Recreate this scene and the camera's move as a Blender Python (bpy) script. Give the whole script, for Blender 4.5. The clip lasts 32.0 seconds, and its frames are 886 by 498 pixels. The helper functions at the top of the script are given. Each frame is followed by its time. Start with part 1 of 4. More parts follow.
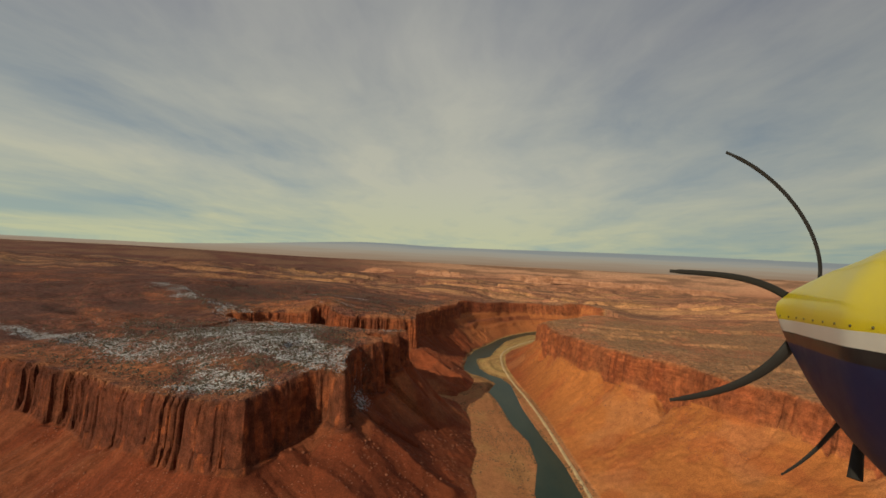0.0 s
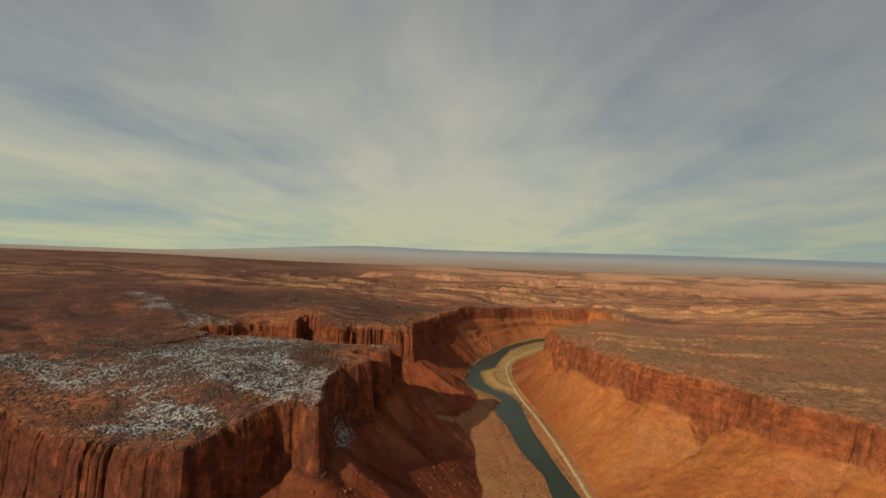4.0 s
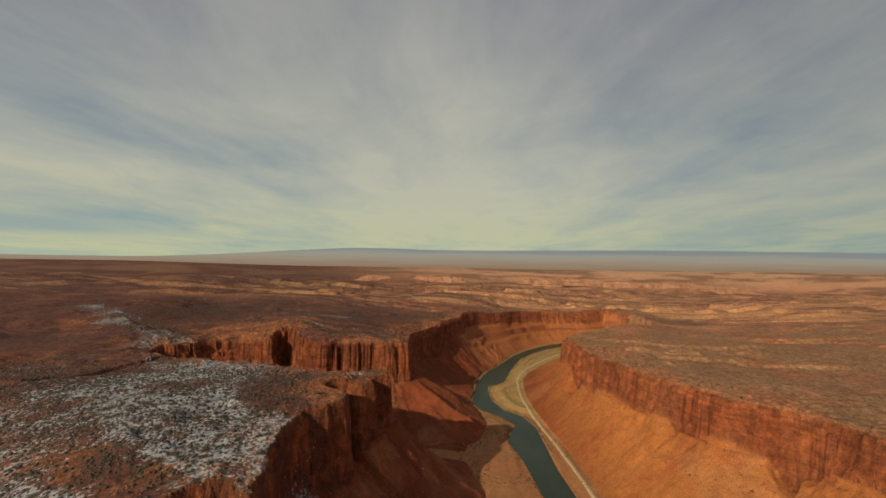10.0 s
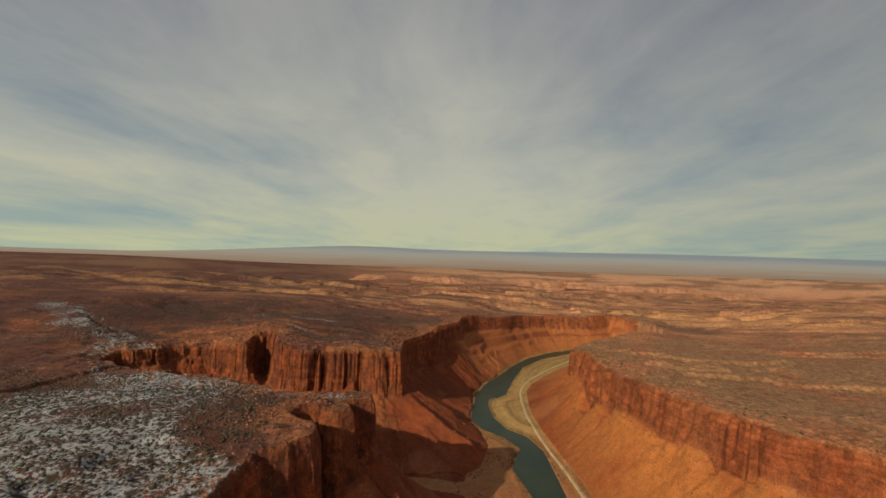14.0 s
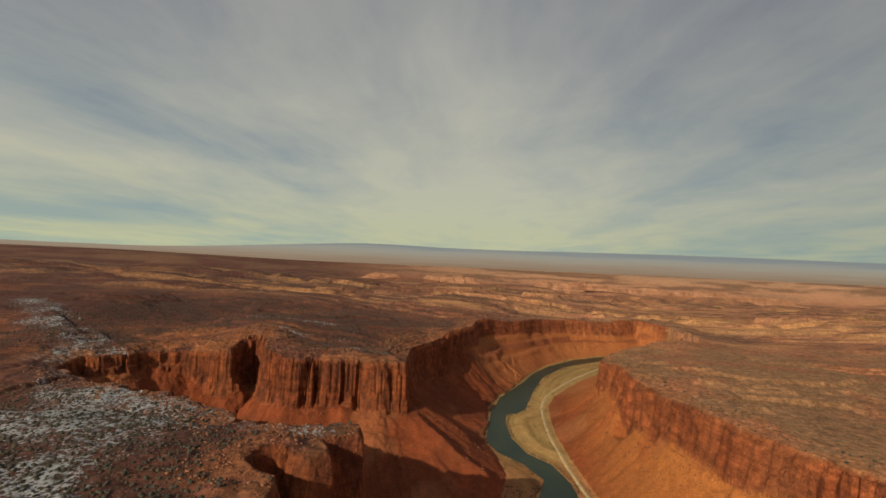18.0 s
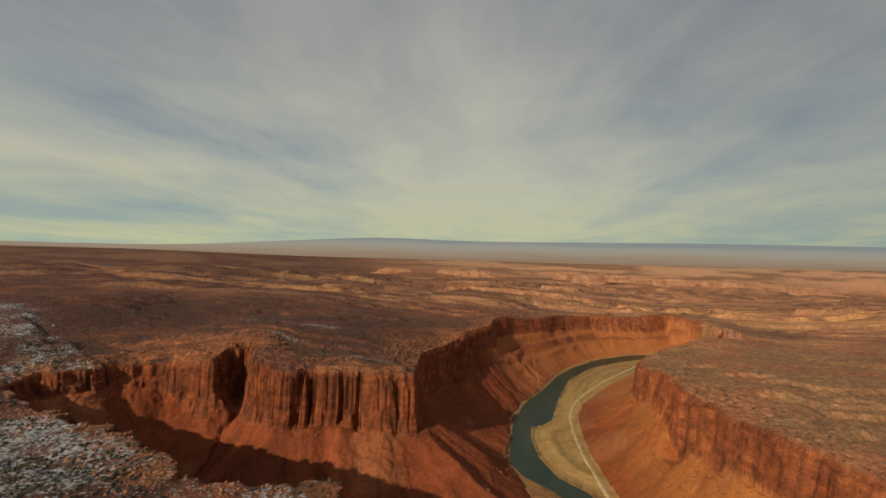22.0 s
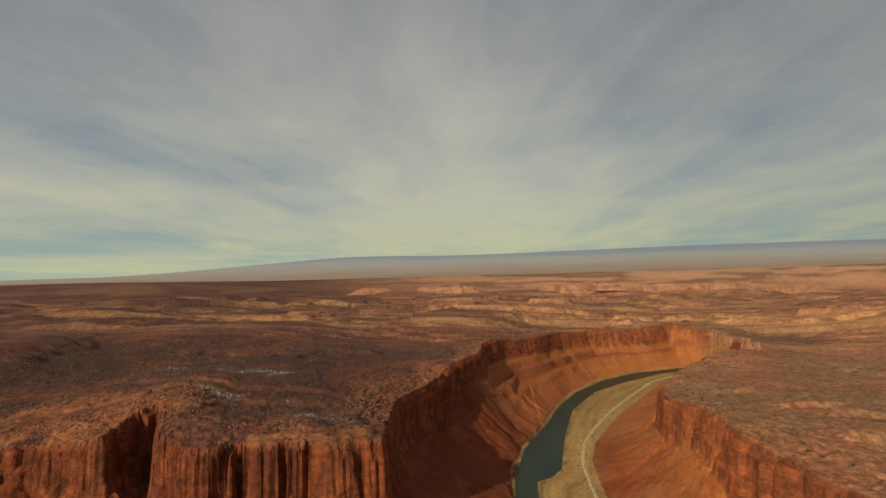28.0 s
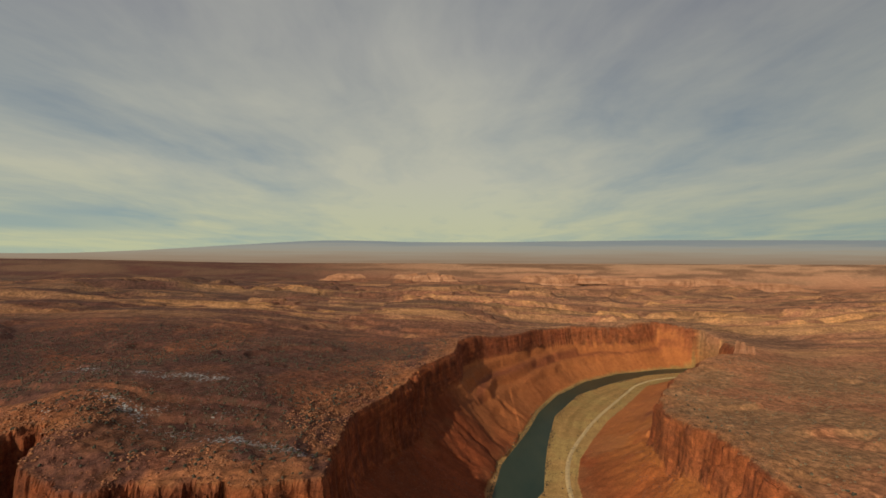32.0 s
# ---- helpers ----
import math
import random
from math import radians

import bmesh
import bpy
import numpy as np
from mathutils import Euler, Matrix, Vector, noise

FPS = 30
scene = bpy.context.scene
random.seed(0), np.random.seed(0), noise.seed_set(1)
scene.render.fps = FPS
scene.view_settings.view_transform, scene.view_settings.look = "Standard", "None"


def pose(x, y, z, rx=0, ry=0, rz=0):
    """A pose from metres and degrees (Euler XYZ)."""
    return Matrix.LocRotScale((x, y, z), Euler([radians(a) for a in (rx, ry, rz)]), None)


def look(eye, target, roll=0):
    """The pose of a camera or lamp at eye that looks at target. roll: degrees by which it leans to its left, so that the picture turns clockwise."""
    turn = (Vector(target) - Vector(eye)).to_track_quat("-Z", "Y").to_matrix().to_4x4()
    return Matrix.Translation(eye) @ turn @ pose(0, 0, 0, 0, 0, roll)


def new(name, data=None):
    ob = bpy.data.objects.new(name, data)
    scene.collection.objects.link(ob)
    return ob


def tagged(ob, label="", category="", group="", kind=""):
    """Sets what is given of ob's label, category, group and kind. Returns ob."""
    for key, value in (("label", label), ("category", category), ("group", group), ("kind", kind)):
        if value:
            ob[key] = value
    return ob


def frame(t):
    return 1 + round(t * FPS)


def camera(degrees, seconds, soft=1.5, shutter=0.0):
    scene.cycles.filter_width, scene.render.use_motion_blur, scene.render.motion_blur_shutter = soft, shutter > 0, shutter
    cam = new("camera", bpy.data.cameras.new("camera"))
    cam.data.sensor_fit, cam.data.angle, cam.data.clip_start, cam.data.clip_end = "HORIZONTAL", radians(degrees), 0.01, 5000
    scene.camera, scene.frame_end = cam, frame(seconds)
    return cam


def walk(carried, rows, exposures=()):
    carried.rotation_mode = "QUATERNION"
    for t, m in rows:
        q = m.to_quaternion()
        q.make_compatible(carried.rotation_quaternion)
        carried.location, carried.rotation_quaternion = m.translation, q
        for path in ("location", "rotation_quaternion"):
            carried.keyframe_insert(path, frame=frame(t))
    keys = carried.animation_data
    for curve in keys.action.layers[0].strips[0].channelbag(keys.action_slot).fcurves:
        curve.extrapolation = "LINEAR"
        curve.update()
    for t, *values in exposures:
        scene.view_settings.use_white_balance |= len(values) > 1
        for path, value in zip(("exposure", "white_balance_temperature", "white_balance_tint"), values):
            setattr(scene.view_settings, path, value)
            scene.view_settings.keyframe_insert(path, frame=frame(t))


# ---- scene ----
cam = camera(90.0, 32.0, soft=1.6)
PATH = [
    (0, (-3.211, -8.991, 436.537), (-3.242, -6.991, 436.5533), 2.8),
    (0.5, (-2.601, 9.561, 436.38), (-2.63, 11.561, 436.4012), 2.8),
    (1, (-1.975, 28.235, 436.292), (-2.001, 30.234, 436.31), 2.2),
    (1.5, (-1.281, 46.962, 436.216), (-1.303, 48.962, 436.2348), 2.0),
    (2, (-0.596, 65.652, 436.146), (-0.614, 67.652, 436.1646), 1.6),
    (2.5, (-0.019, 84.303, 436.065), (-0.04, 86.303, 436.0854), 1.3),
    (3, (0.617, 102.974, 435.96), (0.585, 104.974, 435.9862), 1.6),
    (3.5, (1.023, 121.173, 435.733), (0.987, 123.172, 435.7649), 2.1),
    (5.5, (2.171, 192.577, 434.547), (2.148, 194.577, 434.5674), 1.7),
    (6, (2.495, 210.576, 434.391), (2.464, 212.576, 434.41), 1.4),
    (6.5, (2.73, 228.442, 434.078), (2.687, 230.442, 434.0996), 1.6),
    (7, (2.725, 246.206, 433.784), (2.673, 248.205, 433.8063), 1.6),
    (7.5, (2.547, 264.232, 433.622), (2.491, 266.231, 433.6469), 2.1),
    (8, (2.52, 282.575, 433.573), (2.467, 284.574, 433.5995), 2.0),
    (8.5, (2.628, 300.742, 433.522), (2.577, 302.741, 433.5527), 2.2),
    (9, (2.728, 318.449, 433.463), (2.678, 320.448, 433.4908), 2.4),
    (9.5, (2.757, 335.462, 433.304), (2.716, 337.461, 433.3339), 1.6),
    (10, (2.545, 352.023, 433.083), (2.508, 354.022, 433.1171), 0.8),
    (10.5, (2.086, 368.525, 432.759), (2.048, 370.524, 432.7992), 0.7),
    (11, (1.664, 385.394, 432.425), (1.623, 387.393, 432.4684), 1.0),
    (11.5, (1.341, 402.542, 432.088), (1.296, 404.541, 432.1345), 1.4),
    (12, (0.879, 419.615, 431.796), (0.833, 421.614, 431.8427), 1.7),
    (12.5, (0.19, 436.381, 431.496), (0.14, 438.38, 431.5448), 2.1),
    (13, (-0.49, 452.934, 431.231), (-0.539, 454.933, 431.281), 2.3),
    (13.5, (-0.8, 469.637, 430.927), (-0.841, 471.636, 430.9711), 2.5),
    (14, (-0.596, 487.023, 430.607), (-0.626, 489.022, 430.6423), 1.8),
    (14.5, (-0.117, 505.242, 430.193), (-0.151, 507.242, 430.2254), 1.6),
    (16.5, (1.473, 580.256, 426.429), (1.354, 582.253, 426.451), 3.3),
    (17, (1.447, 598.718, 426.08), (1.328, 600.714, 426.1021), 3.3),
    (17.5, (1.044, 616.554, 425.692), (0.94, 618.551, 425.7153), 2.7),
    (18, (0.482, 633.809, 425.248), (0.387, 635.807, 425.2774), 2.5),
    (18.5, (-0.207, 650.984, 424.805), (-0.307, 652.981, 424.8426), 2.7),
    (19, (-0.988, 668.302, 424.394), (-1.098, 670.298, 424.4437), 2.5),
    (19.5, (-1.688, 685.966, 424.103), (-1.813, 687.961, 424.1539), 2.5),
    (20, (-2.098, 704.02, 423.892), (-2.231, 706.015, 423.937), 1.6),
    (20.5, (-2.125, 722.425, 423.801), (-2.266, 724.42, 423.8277), 1.5),
    (21, (-2.079, 740.63, 423.769), (-2.222, 742.624, 423.7795), 1.0),
    (21.5, (-2.413, 758.146, 423.682), (-2.563, 760.141, 423.6832), 0.8),
    (22, (-3.034, 775.092, 423.547), (-3.19, 777.086, 423.5449), 1.4),
    (22.5, (-3.673, 791.954, 423.411), (-3.825, 793.948, 423.4086), 1.4),
    (23, (-4.152, 809.024, 423.204), (-4.286, 811.02, 423.2054), 1.4),
    (23.5, (-4.447, 826.312, 423.025), (-4.566, 828.309, 423.0351), 0.8),
    (24, (-4.603, 843.651, 422.891), (-4.717, 845.648, 422.9138), -0.5),
    (24.5, (-4.677, 860.879, 422.862), (-4.799, 862.875, 422.8825), -1.9),
    (26.5, (-4.959, 929.071, 423.529), (-5.054, 931.068, 423.5769), -3.5),
    (27, (-4.671, 945.353, 423.858), (-4.744, 947.351, 423.9121), -3.2),
    (27.5, (-3.963, 961.323, 424.408), (-4.032, 963.321, 424.4683), -2.5),
    (28, (-2.804, 977.389, 425.102), (-2.876, 979.387, 425.1695), -1.7),
    (28.5, (-1.292, 993.887, 426.02), (-1.37, 995.885, 426.0887), -0.9),
    (29, (0.392, 1010.803, 426.884), (0.323, 1012.801, 426.9389), -0.2),
    (29.5, (1.933, 1028.008, 427.599), (1.888, 1030.007, 427.6402), -0.0),
    (30, (3.228, 1045.478, 428.247), (3.205, 1047.477, 428.2774), -0.4),
    (30.5, (4.273, 1062.945, 428.762), (4.258, 1064.945, 428.7876), -0.2),
    (31, (5.114, 1080.358, 429.116), (5.107, 1082.358, 429.1358), -0.2),
    (31.5, (5.937, 1097.798, 429.358), (5.944, 1099.798, 429.369), 0.0),
    (32, (6.609, 1115.079, 429.477), (6.624, 1117.078, 429.4832), 0.2),
]
walk(cam, [(t, look(eye, target, roll)) for t, eye, target, roll in PATH])

# ==== build ====

# ---- light: low sun from behind the camera's left, thin cloud over a pale sky ----
SUN_FROM = Vector((-0.57, -0.82, 0.0)).normalized()
SUN_UP = radians(26.5)
sun_data = bpy.data.lights.new("sun", "SUN")
sun_data.energy, sun_data.angle, sun_data.color = 3.8, radians(0.6), (1.0, 0.885, 0.62)
sun = new("sun", sun_data)
to_sun = SUN_FROM * math.cos(SUN_UP) + Vector((0, 0, math.sin(SUN_UP)))
sun.matrix_world = Matrix.Translation((0, 0, 900)) @ (-to_sun).to_track_quat("-Z", "Y").to_matrix().to_4x4()


class Nodes:
    """A short way to write node trees."""

    def __init__(self, tree):
        self.tree = tree
        tree.nodes.clear()

    def add(self, kind, **values):
        node = self.tree.nodes.new(kind)
        for key, value in values.items():
            setattr(node, key, value)
        return node

    def link(self, a, b):
        self.tree.links.new(a, b)

    def feed(self, socket, value):
        if isinstance(value, bpy.types.NodeSocket):
            self.link(value, socket)
        else:
            socket.default_value = value

    def math(self, operation, a, b=0.0, clamp=False):
        node = self.add("ShaderNodeMath", operation=operation, use_clamp=clamp)
        self.feed(node.inputs[0], a)
        self.feed(node.inputs[1], b)
        return node.outputs[0]

    def noise(self, vector, scale, detail=4.0, rough=0.55):
        node = self.add("ShaderNodeTexNoise")
        if vector is not None:
            self.link(vector, node.inputs["Vector"])
        node.inputs["Scale"].default_value, node.inputs["Detail"].default_value = scale, detail
        node.inputs["Roughness"].default_value = rough
        return node.outputs["Fac"]

    def ramp(self, fac, stops):
        node = self.add("ShaderNodeValToRGB")
        while len(node.color_ramp.elements) < len(stops):
            node.color_ramp.elements.new(0.5)
        for element, (place, colour) in zip(node.color_ramp.elements, stops):
            element.position = place
            element.color = (*colour, 1) if isinstance(colour, tuple) else (colour, colour, colour, 1)
        self.link(fac, node.inputs[0])
        return node.outputs[0]

    def mix(self, fac, a, b, blend="MIX"):
        node = self.add("ShaderNodeMix", data_type="RGBA", blend_type=blend)
        self.feed(node.inputs[0], fac)
        for socket, value in ((node.inputs[6], a), (node.inputs[7], b)):
            self.feed(socket, (*value, 1) if isinstance(value, tuple) else value)
        return node.outputs[2]

    def stretch(self, vector, scale):
        node = self.add("ShaderNodeMapping")
        self.link(vector, node.inputs["Vector"])
        node.inputs["Scale"].default_value = scale
        return node.outputs[0]


world = bpy.data.worlds.new("world")
scene.world = world
world.use_nodes = True
n = Nodes(world.node_tree)
sky = n.add("ShaderNodeTexSky", sky_type="NISHITA", sun_disc=False)
sky.sun_elevation, sky.sun_rotation = SUN_UP, math.atan2(SUN_FROM.x, SUN_FROM.y)
sky.air_density, sky.dust_density, sky.ozone_density = 1.0, 2.0, 1.5
way = n.add("ShaderNodeTexCoord").outputs["Generated"]
split = n.add("ShaderNodeSeparateXYZ")
n.link(way, split.inputs[0])
rise = n.math("ADD", n.math("MAXIMUM", split.outputs[2], 0.0), 0.09)
flat = n.add("ShaderNodeCombineXYZ")
n.link(n.math("DIVIDE", split.outputs[0], rise), flat.inputs[0])
n.link(n.math("DIVIDE", split.outputs[1], rise), flat.inputs[1])
bent = n.add("ShaderNodeVectorMath", operation="ADD")
wob = n.add("ShaderNodeTexNoise")
wob.inputs["Scale"].default_value, wob.inputs["Detail"].default_value = 0.5, 3.0
n.link(flat.outputs[0], wob.inputs["Vector"])
n.link(flat.outputs[0], bent.inputs[0])
n.link(wob.outputs["Color"], bent.inputs[1])
streak = n.noise(n.stretch(bent.outputs[0], (0.62, 0.20, 1)), 1.1, 5, 0.5)
broad = n.noise(n.stretch(bent.outputs[0], (0.40, 0.16, 1)), 0.75, 3, 0.5)
fine = n.noise(n.stretch(bent.outputs[0], (1.3, 0.6, 1)), 1.6, 6, 0.6)
veil = n.math("ADD", n.math("ADD", n.math("MULTIPLY", streak, 0.55), n.math("MULTIPLY", broad, 0.45)), n.math("MULTIPLY", n.math("SUBTRACT", fine, 0.28), 0.36))
cover = n.ramp(veil, [(0.41, 0.10), (0.56, 0.62), (0.69, 1.0)])
# a strip of clear sky low in the north-west
clear = n.math("MULTIPLY", n.ramp(n.math("ADD", split.outputs[2], n.math("MULTIPLY", n.math("SUBTRACT", streak, 0.5), 0.05)), [(0.030, 0.0), (0.045, 1.0), (0.060, 1.0), (0.080, 0.0)]), n.ramp(n.math("MULTIPLY", split.outputs[0], -1.0), [(0.48, 0.0), (0.66, 0.85)]))
cover = n.mix(clear, cover, (0.05, 0.05, 0.05))
# the cloud is warm and bright low ahead, and greyer overhead
height = n.math("MAXIMUM", split.outputs[2], 0.0)
cloud = n.ramp(height, [(0.0, (0.487, 0.510, 0.321)), (0.05, (0.473, 0.480, 0.321)), (0.16, (0.458, 0.450, 0.350)), (0.42, (0.390, 0.385, 0.340)), (0.60, (0.310, 0.312, 0.296)), (1.0, (0.310, 0.314, 0.312))])
gap = n.ramp(height, [(0.0, (0.263, 0.370, 0.350)), (0.10, (0.234, 0.300, 0.321)), (0.42, (0.171, 0.185, 0.222)), (0.60, (0.137, 0.155, 0.189)), (1.0, (0.117, 0.140, 0.180))])
tinted = n.mix(cover, gap, cloud)
# darker towards the east: lens falloff painted into the sky's colour
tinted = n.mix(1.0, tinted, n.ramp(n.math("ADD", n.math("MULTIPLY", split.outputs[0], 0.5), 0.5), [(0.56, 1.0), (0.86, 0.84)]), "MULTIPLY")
air = n.add("ShaderNodeBackground")
n.link(sky.outputs[0], air.inputs[0])
air.inputs[1].default_value = 0.006
haze = n.add("ShaderNodeBackground")
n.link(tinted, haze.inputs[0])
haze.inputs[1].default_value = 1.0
total = n.add("ShaderNodeAddShader")
n.link(air.outputs[0], total.inputs[0])
n.link(haze.outputs[0], total.inputs[1])
n.link(total.outputs[0], n.add("ShaderNodeOutputWorld").inputs[0])


# ---- materials ----
def material(name):
    m = bpy.data.materials.new(name)
    m.use_nodes = True
    n = Nodes(m.node_tree)
    shader = n.add("ShaderNodeBsdfPrincipled")
    n.link(shader.outputs[0], n.add("ShaderNodeOutputMaterial").inputs[0])
    return m, n, shader


def plain(name, colour, rough=0.6, metal=0.0, grain=0.12, size=4.0, bump=0.0, coat=0.0):
    """Paint, rubber or metal with a faint uneven tone."""
    m, n, shader = material(name)
    where = n.add("ShaderNodeTexCoord").outputs["Object"]
    tone = n.noise(where, size, 5)
    dark, light = tuple(c * (1 - grain) for c in colour), tuple(min(1, c * (1 + grain)) for c in colour)
    n.link(n.ramp(tone, [(0.3, dark), (0.7, light)]), shader.inputs["Base Color"])
    n.link(n.ramp(tone, [(0.3, rough * 0.85), (0.7, min(1, rough * 1.15))]), shader.inputs["Roughness"])
    shader.inputs["Metallic"].default_value = metal
    shader.inputs["Coat Weight"].default_value = coat
    if bump:
        b = n.add("ShaderNodeBump")
        b.inputs["Strength"].default_value, b.inputs["Distance"].default_value = bump, 0.4
        n.link(tone, b.inputs["Height"])
        n.link(b.outputs[0], shader.inputs["Normal"])
    return m


def rock_look(name):
    """Desert ground: pigment, banded and streaked cliffs, scrub specks and snow, from the masks on the mesh."""
    m, n, shader = material(name)
    where = n.add("ShaderNodeTexCoord").outputs["Object"]
    pigment = n.add("ShaderNodeAttribute", attribute_name="pigment").outputs["Color"]
    masks = n.add("ShaderNodeSeparateColor")
    given = n.add("ShaderNodeAttribute", attribute_name="masks")
    n.link(given.outputs["Color"], masks.inputs[0])
    varnish = given.outputs["Alpha"]
    cliff, scrub, snow = masks.outputs[0], masks.outputs[1], masks.outputs[2]
    mottled = n.noise(where, 0.07, 8, 0.68)
    coarse = n.noise(where, 0.012, 5, 0.6)
    fine = n.noise(where, 0.45, 6, 0.65)
    value = n.math("MULTIPLY", n.ramp(mottled, [(0.28, 0.42), (0.52, 1.0), (0.75, 1.6)]), n.ramp(coarse, [(0.3, 0.78), (0.7, 1.22)]))
    loose = n.add("ShaderNodeAttribute", attribute_name="loose").outputs["Fac"]
    value = n.math("ADD", 1.0, n.math("MULTIPLY", n.math("SUBTRACT", value, 1.0), n.math("SUBTRACT", 1.0, n.math("MULTIPLY", loose, 0.6))))
    speckle = n.noise(where, 0.16, 3, 0.5)
    value = n.math("MULTIPLY", value, n.ramp(fine, [(0.3, 0.62), (0.7, 1.36)]))
    value = n.math("MULTIPLY", value, n.math("ADD", 1.0, n.math("MULTIPLY", n.math("SUBTRACT", n.ramp(speckle, [(0.36, 0.76), (0.62, 1.2)]), 1.0), n.math("MULTIPLY", n.math("SUBTRACT", 1.0, loose), n.math("SUBTRACT", 1.0, cliff, True)))))
    grey = n.add("ShaderNodeCombineColor")
    for socket in grey.inputs:
        n.link(value, socket)
    ground = n.mix(1.0, pigment, grey.outputs[0], "MULTIPLY")
    # bedding planes and dark varnish run over the cliffs
    beds = n.noise(n.stretch(where, (0.002, 0.002, 0.11)), 1.0, 6, 0.7)
    streaks = n.noise(n.stretch(where, (0.052, 0.052, 0.016)), 1.0, 6, 0.62)
    banded = n.mix(n.ramp(beds, [(0.36, 0.0), (0.62, 1.0)]), (0.165, 0.040, 0.017), (0.320, 0.088, 0.031))
    banded = n.mix(n.math("MULTIPLY", n.ramp(n.math("SUBTRACT", streaks, n.math("MULTIPLY", n.math("SUBTRACT", varnish, 1.0), 0.13)), [(0.45, 0.92), (0.54, 0.0)]), varnish, True), banded, (0.078, 0.025, 0.016))
    stain = n.ramp(n.noise(n.stretch(where, (0.045, 0.045, 0.03)), 1.0, 5, 0.6), [(0.42, 0.6), (0.54, 0.0)])
    banded = n.mix(stain, banded, (0.13, 0.040, 0.021))
    face = n.mix(0.72, ground, n.mix(1.0, banded, grey.outputs[0], "MULTIPLY"))
    ground = n.mix(cliff, ground, face)
    # rills and runs of debris follow the fall of the slopes
    fall = n.add("ShaderNodeAttribute", attribute_name="downhill").outputs["Vector"]
    rill = n.noise(n.stretch(fall, (95.0, 7.0, 0.0)), 1.0, 5, 0.65)
    rill2 = n.noise(n.stretch(fall, (28.0, 2.0, 0.0)), 1.0, 3, 0.6)
    runs = n.math("MULTIPLY", n.ramp(rill, [(0.33, 0.74), (0.66, 1.20)]), n.ramp(rill2, [(0.33, 0.84), (0.66, 1.16)]))
    grey2 = n.add("ShaderNodeCombineColor")
    for socket in grey2.inputs:
        n.link(runs, socket)
    slope_mask = n.add("ShaderNodeAttribute", attribute_name="rills").outputs["Fac"]
    ground = n.mix(slope_mask, ground, n.mix(1.0, ground, grey2.outputs[0], "MULTIPLY"))
    # snow lies in small patches between the bushes
    patch = n.math("ADD", n.math("MULTIPLY", n.noise(where, 0.27, 5, 0.62), 0.72), n.math("MULTIPLY", n.noise(where, 0.03, 3, 0.5), 0.28))
    patch = n.math("SUBTRACT", n.math("ADD", patch, n.math("MULTIPLY", snow, 0.25)), 0.685)
    patch = n.math("MULTIPLY", n.math("MULTIPLY", patch, 16.0, True), n.math("GREATER_THAN", snow, 0.03))
    ground = n.mix(patch, ground, n.mix(fine, (0.17, 0.17, 0.185), (0.48, 0.49, 0.51)))
    # scrub: dots with their own spacing
    dots = n.add("ShaderNodeTexVoronoi", feature="F1")
    n.link(where, dots.inputs["Vector"])
    dots.inputs["Scale"].default_value = 0.21
    dot = n.ramp(dots.outputs["Distance"], [(0.22, 1.0), (0.46, 0.0)])
    dots2 = n.add("ShaderNodeTexVoronoi", feature="F1")
    n.link(where, dots2.inputs["Vector"])
    dots2.inputs["Scale"].default_value = 0.055
    dot2 = n.ramp(dots2.outputs["Distance"], [(0.20, 1.0), (0.40, 0.0)])
    bushy = n.math("MAXIMUM", scrub, n.math("MULTIPLY", snow, 1.2, True))
    where_scrub = n.math("MULTIPLY", n.math("MAXIMUM", dot, dot2), bushy, True)
    ground = n.mix(where_scrub, ground, n.mix(fine, (0.034, 0.025, 0.018), (0.085, 0.057, 0.037)))
    n.link(ground, shader.inputs["Base Color"])
    shader.inputs["Roughness"].default_value = 0.92
    shader.inputs["Specular IOR Level"].default_value = 0.15
    bump = n.add("ShaderNodeBump")
    bump.inputs["Strength"].default_value, bump.inputs["Distance"].default_value = 0.85, 3.2
    relief = n.math("ADD", n.math("MULTIPLY", n.math("MULTIPLY", mottled, n.math("SUBTRACT", 1.0, n.math("MULTIPLY", loose, 0.65))), 1.3), n.math("MULTIPLY", fine, 0.35))
    relief = n.math("ADD", relief, n.math("MULTIPLY", n.math("MULTIPLY", n.math("MULTIPLY", streaks, cliff), varnish), 2.4))
    relief = n.math("ADD", relief, n.math("MULTIPLY", n.math("MULTIPLY", beds, cliff), 0.8))
    relief = n.math("ADD", relief, n.math("MULTIPLY", n.math("MULTIPLY", rill, slope_mask), 1.0))
    n.link(relief, bump.inputs["Height"])
    n.link(bump.outputs[0], shader.inputs["Normal"])
    return m


GROUND = rock_look("desert_ground")

WATER, n, shader = material("river_water")
where = n.add("ShaderNodeTexCoord").outputs["Object"]
silt = n.noise(n.stretch(where, (1, 0.4, 1)), 0.02, 4)
n.link(n.ramp(silt, [(0.35, (0.017, 0.033, 0.022)), (0.7, (0.036, 0.047, 0.028))]), shader.inputs["Base Color"])
shader.inputs["Roughness"].default_value = 0.35
shader.inputs["Specular IOR Level"].default_value = 0.2
ripple = n.add("ShaderNodeBump")
ripple.inputs["Strength"].default_value, ripple.inputs["Distance"].default_value = 0.25, 0.5
n.link(n.noise(where, 0.25, 5), ripple.inputs["Height"])
n.link(ripple.outputs[0], shader.inputs["Normal"])

